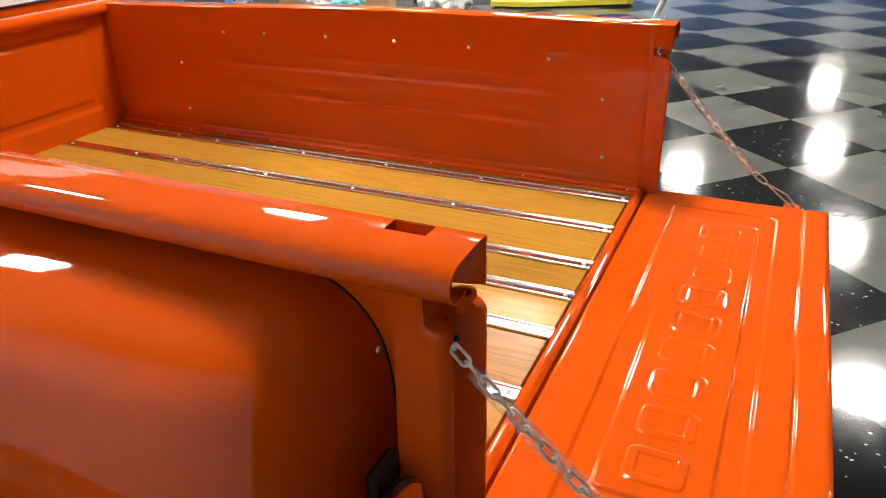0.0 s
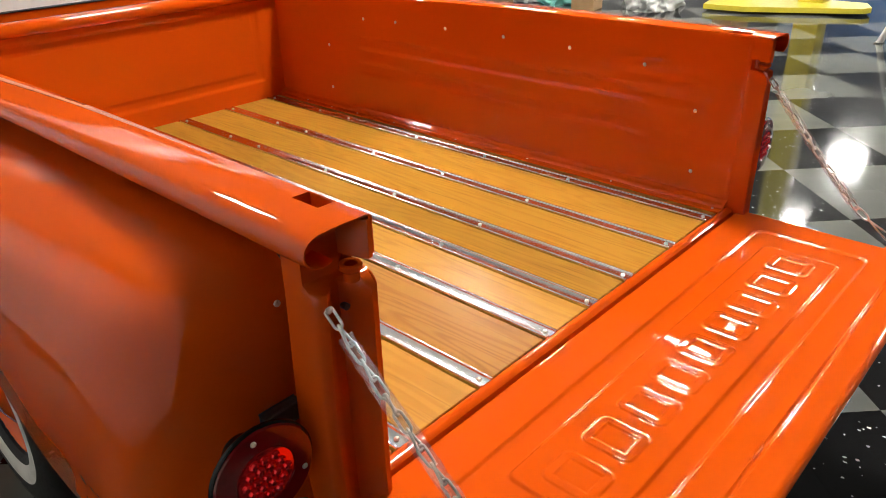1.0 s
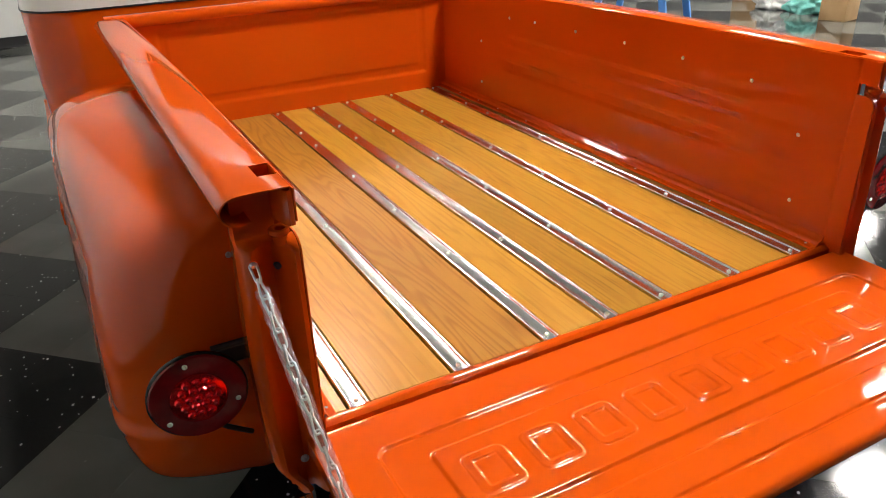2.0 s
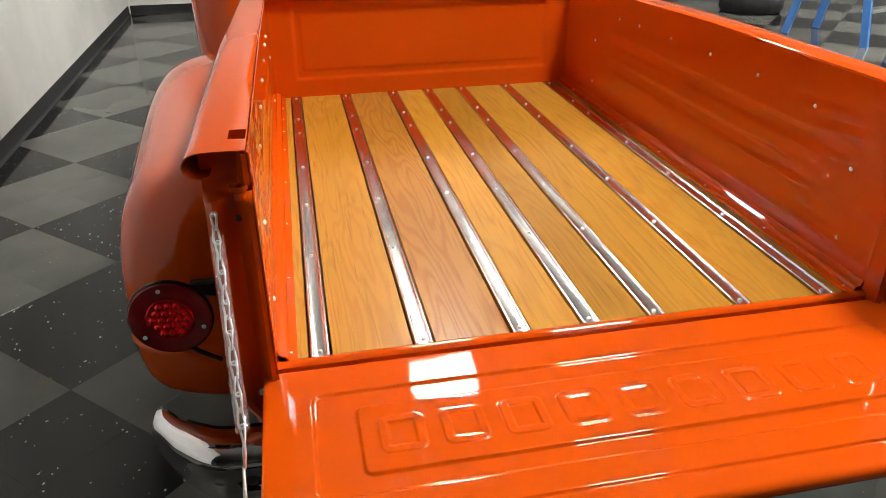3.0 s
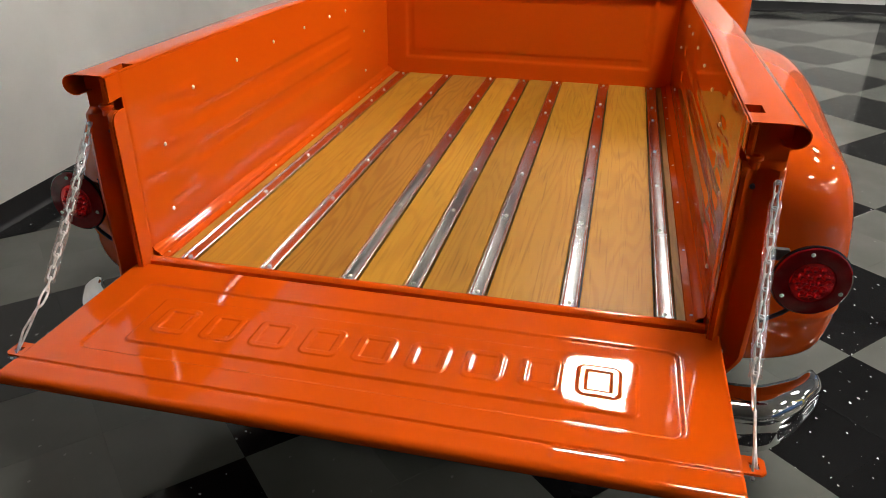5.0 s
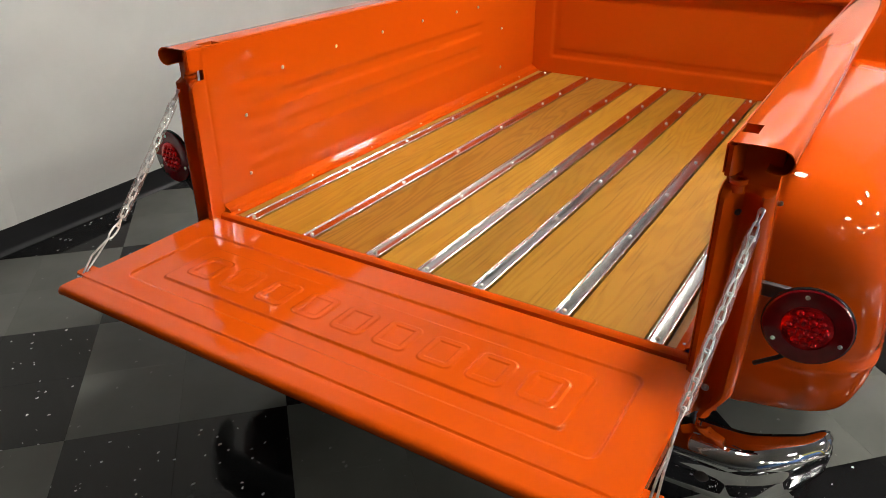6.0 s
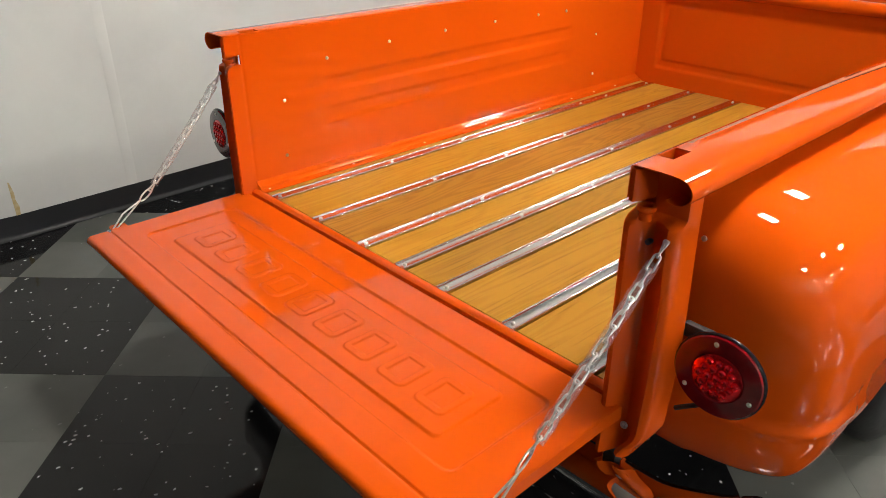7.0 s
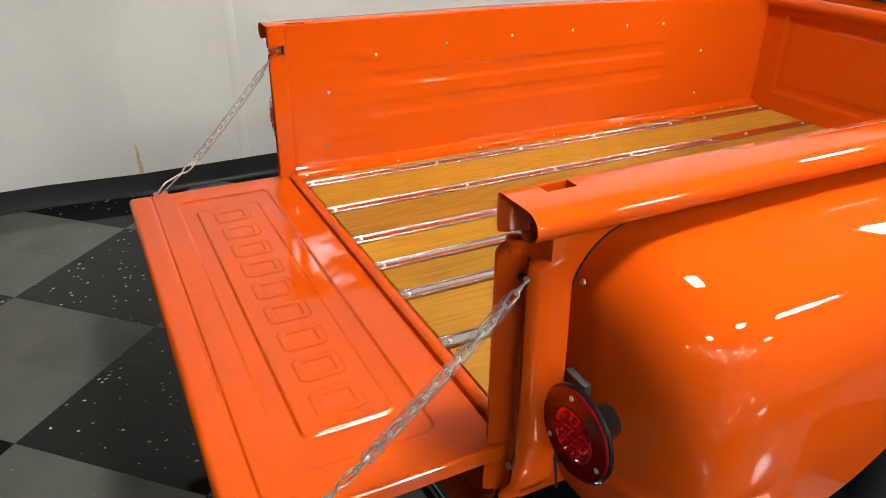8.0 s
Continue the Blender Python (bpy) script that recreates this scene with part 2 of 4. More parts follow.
# ---- mesh helpers ----
def finish(name, me, material, parent=None, label="", smooth=35, recalc=True):
    ob = new(name, me)
    for m in material if isinstance(material, (list, tuple)) else [material]:
        me.materials.append(m)
    if smooth:
        me.shade_smooth()
        me.set_sharp_from_angle(angle=radians(smooth))
    if parent is not None:
        ob.parent = parent
    if label:
        ob["label"] = label
    return ob


def part(name, bm, material, parent=None, label="", smooth=35):
    """Links a bmesh as one mesh object under a thing or a part."""
    me = bpy.data.meshes.new(name)
    bmesh.ops.recalc_face_normals(bm, faces=bm.faces)
    bm.to_mesh(me)
    bm.free()
    return finish(name, me, material, parent, label, smooth)


def piece(name, me, parent, m=None):
    """One more object on a shared mesh."""
    ob = new(name, me)
    ob.parent = parent
    if m is not None:
        ob.matrix_basis = m
    return ob


def mesh_of(name, bm, material, smooth=35):
    me = bpy.data.meshes.new(name)
    bmesh.ops.recalc_face_normals(bm, faces=bm.faces)
    bm.to_mesh(me)
    bm.free()
    me.materials.append(material)
    me.shade_smooth()
    me.set_sharp_from_angle(angle=radians(smooth))
    return me


def thing(name, label, category, at=(0, 0, 0), turn=0, group="", kind=""):
    ob = new(name)
    ob.empty_display_size = 0.1
    ob.matrix_basis = pose(*at, 0, 0, turn)
    return tagged(ob, label, category, group, kind)


def add_box(bm, lo, hi, bevel=0.0, seg=2, m=None):
    lo, hi = Vector(lo), Vector(hi)
    made = bmesh.ops.create_cube(bm, size=1.0)["verts"]
    for v in made:
        v.co = Vector([lo[i] + (v.co[i] + 0.5) * (hi[i] - lo[i]) for i in range(3)])
    if bevel:
        edges = list({e for v in made for e in v.link_edges})
        out = bmesh.ops.bevel(bm, geom=edges, offset=bevel, segments=seg, affect="EDGES", profile=0.5)
        made = list({v for f in out["faces"] for v in f.verts} | {v for v in made if v.is_valid})
    if m is not None:
        bmesh.ops.transform(bm, matrix=m, verts=made)
    return bm


def boxed(lo, hi, bevel=0.0, seg=2, m=None):
    return add_box(bmesh.new(), lo, hi, bevel, seg, m)


def sheet(bm, fn, us, vs, wrap_v=False, flip=False):
    """A surface of quads through fn(u, v)."""
    rows = [[bm.verts.new(fn(u, v)) for v in vs] for u in us]
    nv = len(vs)
    for a, b in zip(rows, rows[1:]):
        for j in range(nv if wrap_v else nv - 1):
            k = (j + 1) % nv
            bm.faces.new((a[j], b[j], b[k], a[k]))
    return rows


def tube(bm, pts, r, sides=8, closed=False, cap=True):
    """A round bar along a line of points; r is one radius or one for each point."""
    pts = [Vector(p) for p in pts]
    n = len(pts)
    rr = r if isinstance(r, (list, tuple)) else [r] * n
    rings, up = [], None
    for i, p in enumerate(pts):
        a = pts[(i - 1) % n] if closed or i else p
        b = pts[(i + 1) % n] if closed or i < n - 1 else p
        d = (b - a).normalized()
        if up is None:
            up = Vector((0, 0, 1)) if abs(d.z) < 0.9 else Vector((1, 0, 0))
        side = d.cross(up).normalized()
        up = side.cross(d).normalized()
        rings.append([bm.verts.new(p + rr[i] * (math.cos(t) * side + math.sin(t) * up))
                      for t in (2 * math.pi * k / sides for k in range(sides))])
    pairs = list(zip(rings, rings[1:])) + ([(rings[-1], rings[0])] if closed else [])
    for a, b in pairs:
        for k in range(sides):
            j = (k + 1) % sides
            bm.faces.new((a[k], a[j], b[j], b[k]))
    if cap and not closed:
        bm.faces.new(rings[0])
        bm.faces.new(rings[-1])
    return bm


def lathe(bm, profile, m=None, sides=32, closed=False):
    """Turns (radius, height) pairs about z."""
    rings = []
    for r, h in profile:
        if r < 1e-6:
            rings.append([bm.verts.new((0, 0, h))])
        else:
            rings.append([bm.verts.new((r * math.cos(t), r * math.sin(t), h)) for t in (2 * math.pi * k / sides for k in range(sides))])
    pairs = list(zip(rings, rings[1:])) + ([(rings[-1], rings[0])] if closed else [])
    for a, b in pairs:
        for k in range(sides):
            j = (k + 1) % sides
            if len(a) == 1 and len(b) > 1:
                bm.faces.new((a[0], b[k], b[j]))
            elif len(b) == 1 and len(a) > 1:
                bm.faces.new((a[k], a[j], b[0]))
            elif len(a) > 1:
                bm.faces.new((a[k], a[j], b[j], b[k]))
    if m is not None:
        bmesh.ops.transform(bm, matrix=m, verts=[v for ring in rings for v in ring])
    return bm


def prism(bm, outline, a, b, axis="y"):
    """A solid with the given outline, drawn in the plane across the axis, from a to b along it."""
    def at(p, t):
        return {"x": (t, p[0], p[1]), "y": (p[0], t, p[1]), "z": (p[0], p[1], t)}[axis]
    lo, hi = [bm.verts.new(at(p, a)) for p in outline], [bm.verts.new(at(p, b)) for p in outline]
    n = len(outline)
    for i in range(n):
        bm.faces.new((lo[i], lo[(i + 1) % n], hi[(i + 1) % n], hi[i]))
    bm.faces.new(lo)
    bm.faces.new(hi)
    return bm


def solid(ob, thick, offset=0.0):
    """Gives a sheet its thickness, with crisp edges."""
    bm = bmesh.new()
    bm.from_mesh(ob.data)
    bmesh.ops.solidify(bm, geom=bm.faces[:], thickness=thick)
    bm.to_mesh(ob.data)
    bm.free()
    ob.data.shade_smooth()
    ob.data.set_sharp_from_angle(angle=radians(42))
    return ob


def smooth_step(a, b, x):
    t = min(max((x - a) / (b - a), 0.0), 1.0)
    return t * t * (3 - 2 * t)


def spread(a, b, n):
    return [a + (b - a) * i / (n - 1) for i in range(n)]


# ---- the room ----
WX, STEP_Y, NY, SY, EX = -2.36, -0.40, 7.85, -13.0, 24.0
WEST_END, FAR_WEST = -1.25, -11.0


def west(y):
    """The west wall runs at a slight angle to the truck."""
    return -2.085 - 0.028 * (y + 0.35)


def wall(name, lo, hi, material=WALL, label=""):
    return tagged(part(name, boxed(lo, hi), material, label=label), category="wall", kind="structure")


def slanted_wall(name, y0, y1, back, label):
    bm = prism(bmesh.new(), [(west(y0) - back, y0), (west(y1) - back, y1), (WX - 0.25, y1), (WX - 0.25, y0)], 0, CEILING, "z")
    return tagged(part(name, bm, WALL, label=label), category="wall", kind="structure")


slanted_wall("wall_west", STEP_Y, NY, 0.0, "white painted showroom wall with scuffs")
LAP = 0.40            # length of the soft step between the two wall faces
bm = prism(bmesh.new(), [(west(WEST_END) - 0.045, WEST_END), (west(STEP_Y - LAP) - 0.045, STEP_Y - LAP), (west(STEP_Y), STEP_Y), (WX - 0.25, STEP_Y), (WX - 0.25, WEST_END)], 0, CEILING, "z")
tagged(part("wall_west_recess", bm, WALL, label="white painted wall set slightly back"), category="wall", kind="structure")
seam = part("wall_seam", prism(bmesh.new(), [(-0.002, 0.07), (0.0015, 0.08), (0.0015, 0.12), (-0.002, 0.13)], 0.1, CEILING, "z"), WALL, label="faint painted wall joint")
seam.location = (west(0.1), 0, 0)
tagged(seam, category="trim", kind="structure")
wall("wall_north", (WX - 0.2, NY, 0), (3.2, NY + 0.2, CEILING), label="white painted far showroom wall")
# Unseen stretch of wall, darkened so the floor mirrors less brightness.
wall("wall_north_east", (3.2, NY, 0), (EX + 0.2, NY + 0.2, CEILING), LOW_BOUNCE_WALL, label="unseen far wall, dark grey to keep the floor's reflection dark")
# Unseen walls added behind the truck, dark so its rear faces stay shaded.
wall("wall_south", (FAR_WEST - 0.2, SY - 0.2, 0), (EX + 0.2, SY, CEILING), LOW_BOUNCE_WALL, label="unseen wall behind the truck, dark grey to cut bounce light")
# Unseen end wall; its blue is added for the tint reflected in the floor.
wall("wall_east", (EX, SY, 0), (EX + 0.2, NY, CEILING), BLUE_TINT_WALL, label="unseen far end wall, blue to tint the floor's reflections")
# Unseen closing walls, darkened to hold back bounce light.
wall("wall_far_west", (FAR_WEST - 0.2, SY, 0), (FAR_WEST, WEST_END + 0.2, CEILING), LOW_BOUNCE_WALL, label="unseen far wall, dark grey to cut bounce light")
wall("wall_return", (FAR_WEST, WEST_END, 0), (WX - 0.25, WEST_END + 0.2, CEILING), LOW_BOUNCE_WALL, label="unseen wall return, dark grey to cut bounce light")
tagged(part("ceiling", boxed((FAR_WEST - 0.2, SY - 0.2, CEILING), (EX + 0.2, NY + 0.2, CEILING + 0.1)), CEIL, label="pale grey matt ceiling with flush light panels"),
       category="ceiling", kind="structure")


def baseboard(name, a, b, out):
    """Black cove base between two points of a wall's foot; out points into the room."""
    a, b, out = Vector((*a, 0)), Vector((*b, 0)), Vector((*out, 0))
    prof = [(0.0, 0.0), (0.022, 0.0), (0.012, 0.008), (0.0065, 0.02), (0.005, 0.092), (0.0035, 0.1), (0.0, 0.1)]
    bm = bmesh.new()
    rings = [[bm.verts.new(p + out * d + Vector((0, 0, h))) for d, h in prof] for p in (a, b)]
    n = len(prof)
    for i in range(n):
        bm.faces.new((rings[0][i], rings[0][(i + 1) % n], rings[1][(i + 1) % n], rings[1][i]))
    bm.faces.new(rings[0])
    bm.faces.new(rings[1])
    return tagged(part(name, bm, BASE, label="glossy black vinyl cove base"), category="baseboard", kind="structure")


baseboard("baseboard_west", (west(STEP_Y), STEP_Y), (west(NY), NY), (1, 0))
baseboard("baseboard_west_recess", (west(WEST_END) - 0.045, WEST_END), (west(STEP_Y - LAP) - 0.045, STEP_Y - LAP), (1, 0))
baseboard("baseboard_step", (west(STEP_Y - LAP) - 0.045, STEP_Y - LAP), (west(STEP_Y), STEP_Y), (1, 0))
baseboard("baseboard_north", (west(NY) + 0.022, NY), (EX, NY), (0, -1))
bm = bmesh.new()
prism(bm, [(0.0, 0.10), (0.016, 0.10), (0.020, 0.135), (0.012, 0.17), (0.014, 0.20), (0.006, 0.245), (0.0, 0.25)], -0.0015, 0.0015, "x")
STAIN = mat("old_glue", (0.42, 0.30, 0.12), 0.6, other=(0.5, 0.42, 0.25), scale=40, bump=0.3, bump_scale=90)
stain = part("glue_stain", bm, STAIN, label="tan glue stain at the wall's step")
stain.location = (west(STEP_Y) + 0.001, STEP_Y + 0.001, 0)
tagged(stain, category="trim", kind="structure")

# ---- the pickup truck ----
BED = 0.556           # top of the wooden bed floor
IN = 0.635            # half the width between the bed sides
FRONT = 1.885         # the front panel of the bed
STRIPS = (-0.553, -0.347, -0.145, 0.006, 0.153, 0.355, 0.556)
BOLT_ROWS = (0.0, 0.412, 0.729, 1.035, 1.39, 1.56, 1.855)
truck = thing("pickup_truck", "glossy orange classic stepside pickup truck, wooden bed, tailgate lowered", "truck")


def bolt_mesh(name, r, h, material=BOLT):
    bm = lathe(bmesh.new(), [(r, 0), (r, 0.25 * h), (0.86 * r, 0.62 * h), (0.5 * r, 0.92 * h), (0, h)], sides=10)
    return mesh_of(name, bm, material, 60)


def rail_z(y):
    return 1.006 - 0.026 * smooth_step(0.6, 1.95, y)


# wooden floor: boards, steel strips, bolts
bed_floor = part("bed_floor", boxed((-0.632, -0.022, BED - 0.05), (0.632, FRONT, BED - 0.024)), DARK, truck, "varnished golden oak boards between polished steel strips")
edges = [-0.604] + [x for s in STRIPS for x in (s - 0.0230, s + 0.0230)] + [0.604]
for i in range(8):
    x0, x1 = edges[2 * i], edges[2 * i + 1]
    w = 0.5 * (x1 - x0)
    bm = boxed((-w, -0.5 * (FRONT + 0.017), -0.02), (w, 0.5 * (FRONT + 0.017), 0.0), 0.0012, 1)
    ob = part("plank", bm, OAK_BROWN if i == 2 else OAK, bed_floor)
    ob.location = (0.5 * (x0 + x1), 0.5 * (FRONT - 0.017), BED)


def strip_mesh():
    """Channel-shaped rub rail: two rolled ridges with a flat trough between, over a dark gap line."""
    half = [(0.0188, -0.02), (0.0188, 0.0020), (0.0183, 0.0034), (0.0174, 0.0042), (0.0157, 0.0046), (0.0140, 0.0044), (0.0129, 0.0037), (0.0121, 0.0020), (0.0116, 0.0012), (0.0108, 0.0010)]
    prof = [(-x, z) for x, z in half] + half[::-1]
    bm = prism(bmesh.new(), prof, -0.021, FRONT - 0.002)
    return mesh_of("rub_strip", bm, STEEL, 50)


strip_me, bolt_me = strip_mesh(), bolt_mesh("strip_bolt", 0.0052, 0.004)
for x in STRIPS:
    piece("rub_strip", strip_me, bed_floor, pose(x, 0, BED))
    for y in BOLT_ROWS:
        piece("strip_bolt", bolt_me, bed_floor, pose(x, y - 0.004 if y == 0 else y, BED + 0.0012))

# rear sill between floor and tailgate
bm = bmesh.new()
prism(bm, [(-0.0225, BED - 0.12), (-0.0225, BED + 0.001), (-0.026, BED + 0.006), (-0.033, BED + 0.009), (-0.043, BED + 0.008), (-0.049, BED + 0.003),
           (-0.050, BED - 0.004), (-0.050, BED - 0.12)], -0.634, 0.634, "x")
part("rear_sill", bm, PAINT, truck, "rounded orange sill at the end of the bed")


# bed sides
def side_out(y, z):
    """How far the side's sheet stands outward of its plane: two pressed ribs and the soft waves of thin steel."""
    d = 0.0
    for zc, half in ((0.825, 0.02), (0.735, 0.02)):
        along = smooth_step(0.20, 0.26, y) * (1 - smooth_step(1.36, 1.42, y))
        d += 0.0042 * along * (1 - smooth_step(half - 0.006, half + 0.006, abs(z - zc)))
    wave = noise.noise((y * 2.2, z * 9.0, 3.0)) * 0.0004 + noise.noise((y * 3.0, z * 24.0, 8.0)) * 0.0002
    wave += (0.0022 * noise.noise((y * 6.5, z * 42.0, 2.0)) + 0.0008 * noise.noise((y * 11.0, z * 75.0, 6.0))) * smooth_step(0.36, 0.16, y)
    pulled = smooth_step(0.02, 0.08, y) * smooth_step(0.40, 0.24, y)
    if pulled > 0:
        flow = z + 0.020 * noise.noise((y * 6.0, z * 6.0, 4.0)) + 0.10 * (y - 0.30) * smooth_step(0.30, 0.05, y)
        wave += 0.0016 * pulled * (0.6 + 0.8 * noise.noise((y * 4.0, z * 9.0, 9.0))) * math.sin(2 * math.pi * flow / 0.048)
    near = smooth_step(0.02, 0.12, y) * (1 - smooth_step(1.70, 1.82, y)) * smooth_step(0.60, 0.65, z) * (1 - smooth_step(0.95, 0.99, z))
    return d + wave * near


SIDE_BOLTS = ((0.079, 0.640), (0.088, 0.804), (0.243, 0.902), (0.480, 0.917), (0.719, 0.920), (0.958, 0.919), (1.190, 0.916), (1.355, 0.911),
              (1.560, 0.797), (1.560, 0.635))
FLANGE_ROWS = (-0.004, 0.30, 0.60, 0.90, 1.20, 1.40, 1.55, 1.70)
side_bolt_me = bolt_mesh("side_bolt", 0.0056, 0.005)
flange_bolt_me = bolt_mesh("flange_bolt", 0.0045, 0.004)


def lip_back(z):
    """How far back the corner's lip reaches: its top is rounded off under the notch."""
    if z < 0.898 or z > 0.940:
        return -0.0795
    k = min((z - 0.898) / 0.029, 1.0)
    return -0.052 - 0.0275 * math.sqrt(max(1 - k * k, 0.0))


def bed_side(s):
    bm = bmesh.new()
    ys = [-0.0765, -0.060, -0.040, -0.034, -0.030, -0.026, -0.020] + spread(-0.008, FRONT, 150)
    zs = [0.540, 0.560] + [0.585 + 0.0066 * k for k in range(52)] + [0.927, 0.952, 0.965, 0.985, 1.0]

    def wall_at(y, k):
        z = min(zs[k], rail_z(y) - 0.004) if k < len(zs) - 1 else rail_z(y) - 0.004
        groove = 0.0022 * math.exp(-((y + 0.030) / 0.004) ** 2)
        return s * (IN + side_out(y, z) + groove), max(y, lip_back(z)) if y < -0.052 else y, z

    rows = [[bm.verts.new(wall_at(y, k)) for k in range(len(zs))] for y in ys]
    for a, b, y in zip(rows, rows[1:], ys):
        for k in range(len(zs) - 1):
            if not (y < -0.037 and zs[k] == 0.927):
                bm.faces.new((a[k], b[k], b[k + 1], a[k + 1]))
    # the foot: a rounded step inwards and the flange that is bolted down on the boards
    foot = [(IN, 0.585), (IN - 0.002, 0.578), (IN - 0.007, 0.5735), (IN - 0.012, 0.572), (IN - 0.0165, 0.570), (IN - 0.0185, 0.566), (IN - 0.020, 0.5625), (0.600, 0.5598), (0.599, 0.5568)]
    sheet(bm, lambda y, i: (s * foot[i][0], y, foot[i][1]), [-0.030, FRONT], range(len(foot)))
    bmesh.ops.remove_doubles(bm, verts=bm.verts, dist=0.0004)
    side = part("bed_side", bm, PAINT, truck, "flat orange bed side with pressed ribs and zinc bolts", 40)
    solid(side, 0.0025, 0.0)
    for y, z in SIDE_BOLTS:
        piece("side_bolt", side_bolt_me, side, pose(s * (IN + side_out(y, z) - 0.001), y, z, 0, -90 * s))
    for y in FLANGE_ROWS:
        piece("flange_bolt", flange_bolt_me, side, pose(s * 0.609, y, 0.5610))
    # outer face of the box
    bm = boxed((s * 0.645, -0.02, 0.42), (s * 0.662, FRONT + 0.02, 0.975))
    part("outer_side", bm, PAINT, side)
    # top rail: flat top, rolled outer edge, stake hole
    prof = [(0.6362, -0.054), (0.6365, -0.006), (0.6368, -0.0015), (0.6385, 0.0), (0.667, 0.0005), (0.686, 0.0008), (0.699, 0.0006), (0.708, 0.0003)]
    prof += [(0.7110 + 0.0270 * math.sin(t), -0.0225 + 0.0225 * math.cos(t)) for t in spread(0.15, math.pi + 0.6, 14)]
    stations = [-0.077, -0.027, -0.018, 0.034] + spread(0.09, FRONT - 0.02, 22)
    bm = bmesh.new()
    rows = [[bm.verts.new((s * x, y, rail_z(y) + z)) for x, z in prof] for y in stations]
    for i, (a, b) in enumerate(zip(rows, rows[1:])):
        for j in range(len(prof) - 1):
            if not (i == 2 and j == 3) and j > 0:
                bm.faces.new((a[j], b[j], b[j + 1], a[j + 1]))
    bmesh.ops.delete(bm, geom=[v for v in bm.verts if not v.link_faces], context="VERTS")
    rail = part("top_rail", bm, PAINT, side, "orange top rail with rolled edge and stake hole", 50)
    solid(rail, 0.0022, 0.0)
    bm = bmesh.new()
    ring = [(0.6385, -0.018), (0.667, -0.018), (0.667, 0.034), (0.6385, 0.034)]
    top, low = [bm.verts.new((s * x, y, rail_z(0) - 0.001)) for x, y in ring], [bm.verts.new((s * x, y, 0.90)) for x, y in ring]
    for k in range(4):
        bm.faces.new((top[k], top[(k + 1) % 4], low[(k + 1) % 4], low[k]))
    bm.faces.new(low)
    part("stake_pocket", bm, PAINT, side)
    return side


def corner_post(s):
    """Folded steel post at the bed's rear corner: inner lip, hollow rear face, outer wing, tapered foot, latch notch."""
    sec = [(0.6368, -0.050), (0.6362, -0.0775), (0.6440, -0.0795), (0.650, -0.070), (0.658, -0.050), (0.668, -0.043), (0.682, -0.047), (0.694, -0.060),
           (0.702, -0.065), (0.711, -0.061), (0.716, -0.050), (0.7172, -0.030), (0.7165, 0.002)]

    def at(z, i):
        x, y = sec[i]
        low = smooth_step(0.60, 0.455, z)
        x += 0.006 * math.sin(math.pi * smooth_step(0.45, 0.95, z)) * (1 if i > 7 else 0)
        if i > 6:
            x -= 0.030 * smooth_step(0.52, 0.452, z)
        if i > 3:
            y += (max(y, -0.036) - y) * smooth_step(0.914, 0.927, z)
        if i in (1, 2, 3):
            y = max(y, lip_back(z))
        return s * x, y - 0.006 * low, z

    zs = [0.455, 0.460, 0.465, 0.472, 0.48, 0.49, 0.50, 0.51, 0.52, 0.54] + spread(0.56, 0.89, 15) + [0.898, 0.905, 0.911, 0.916, 0.920, 0.923, 0.9255, 0.927, 0.948, 0.950, 0.957, 0.959, 0.975, 1.0]
    bm = bmesh.new()
    rows = [[bm.verts.new(at(z, i)) for i in range(len(sec))] for z in zs]
    for k, (a, b) in enumerate(zip(rows, rows[1:])):
        for i in range(len(sec) - 1):
            if not (zs[k] == 0.927 and i < 4):
                bm.faces.new((a[i], a[i + 1], b[i + 1], b[i]))
    post = part("corner_post", bm, PAINT, truck, "folded orange corner post with latch stud", 32)
    solid(post, 0.0025, 0.0)
    m = pose(s * 0.657, -0.058, 0.917)
    collar = [(0.0085, 0.000), (0.0085, 0.0225), (0.0100, 0.0240), (0.0140, 0.0240), (0.0152, 0.0225), (0.0152, 0.0170), (0.0135, 0.0150), (0.0110, 0.0125), (0.0105, 0.000)]
    part("latch_stud", lathe(bmesh.new(), collar, m, 20, closed=True), PAINT, post, "round orange latch collar with a hole")
    for x, z, r, material in ((0.668, 0.513, 0.0075, BOLT), (0.706, 0.513, 0.0065, PAINT), (0.690, 0.473, 0.0065, PAINT)):
        bm = lathe(bmesh.new(), [(r, 0), (r, 0.3 * r), (0.7 * r, 0.7 * r), (0, 0.85 * r)], pose(s * x, -0.049, z, 90), 12)
        part("post_bolt", bm, material, post)
    bm = tube(bmesh.new(), [(s * 0.664, -0.040, 0.878), (s * 0.664, -0.053, 0.878)], 0.005, 10)
    part("hole_plug", bm, DARK, post)
    return post


for s in (-1, 1):
    bed_side(s)
    corner_post(s)

# front panel of the bed
bm = bmesh.new()


def front_at(x, z):
    inside = (smooth_step(0.545, 0.533, abs(x)) * smooth_step(0.625, 0.637, z) * smooth_step(0.925, 0.913, z))
    inner = (smooth_step(0.515, 0.507, abs(x)) * smooth_step(0.660, 0.668, z) * smooth_step(0.893, 0.885, z))
    wave = 0.0010 * noise.noise((x * 3.0, z * 8.0, 1.0))
    return x, FRONT + 0.006 * inside - 0.003 * inner + wave, z


sheet(bm, front_at, spread(-IN, IN, 200), spread(BED - 0.02, 0.945, 70))
front_panel = part("front_panel", bm, PAINT, truck, "orange front bed panel with pressed border", 45)
solid(front_panel, 0.0025, 0.0)
bm = bmesh.new()
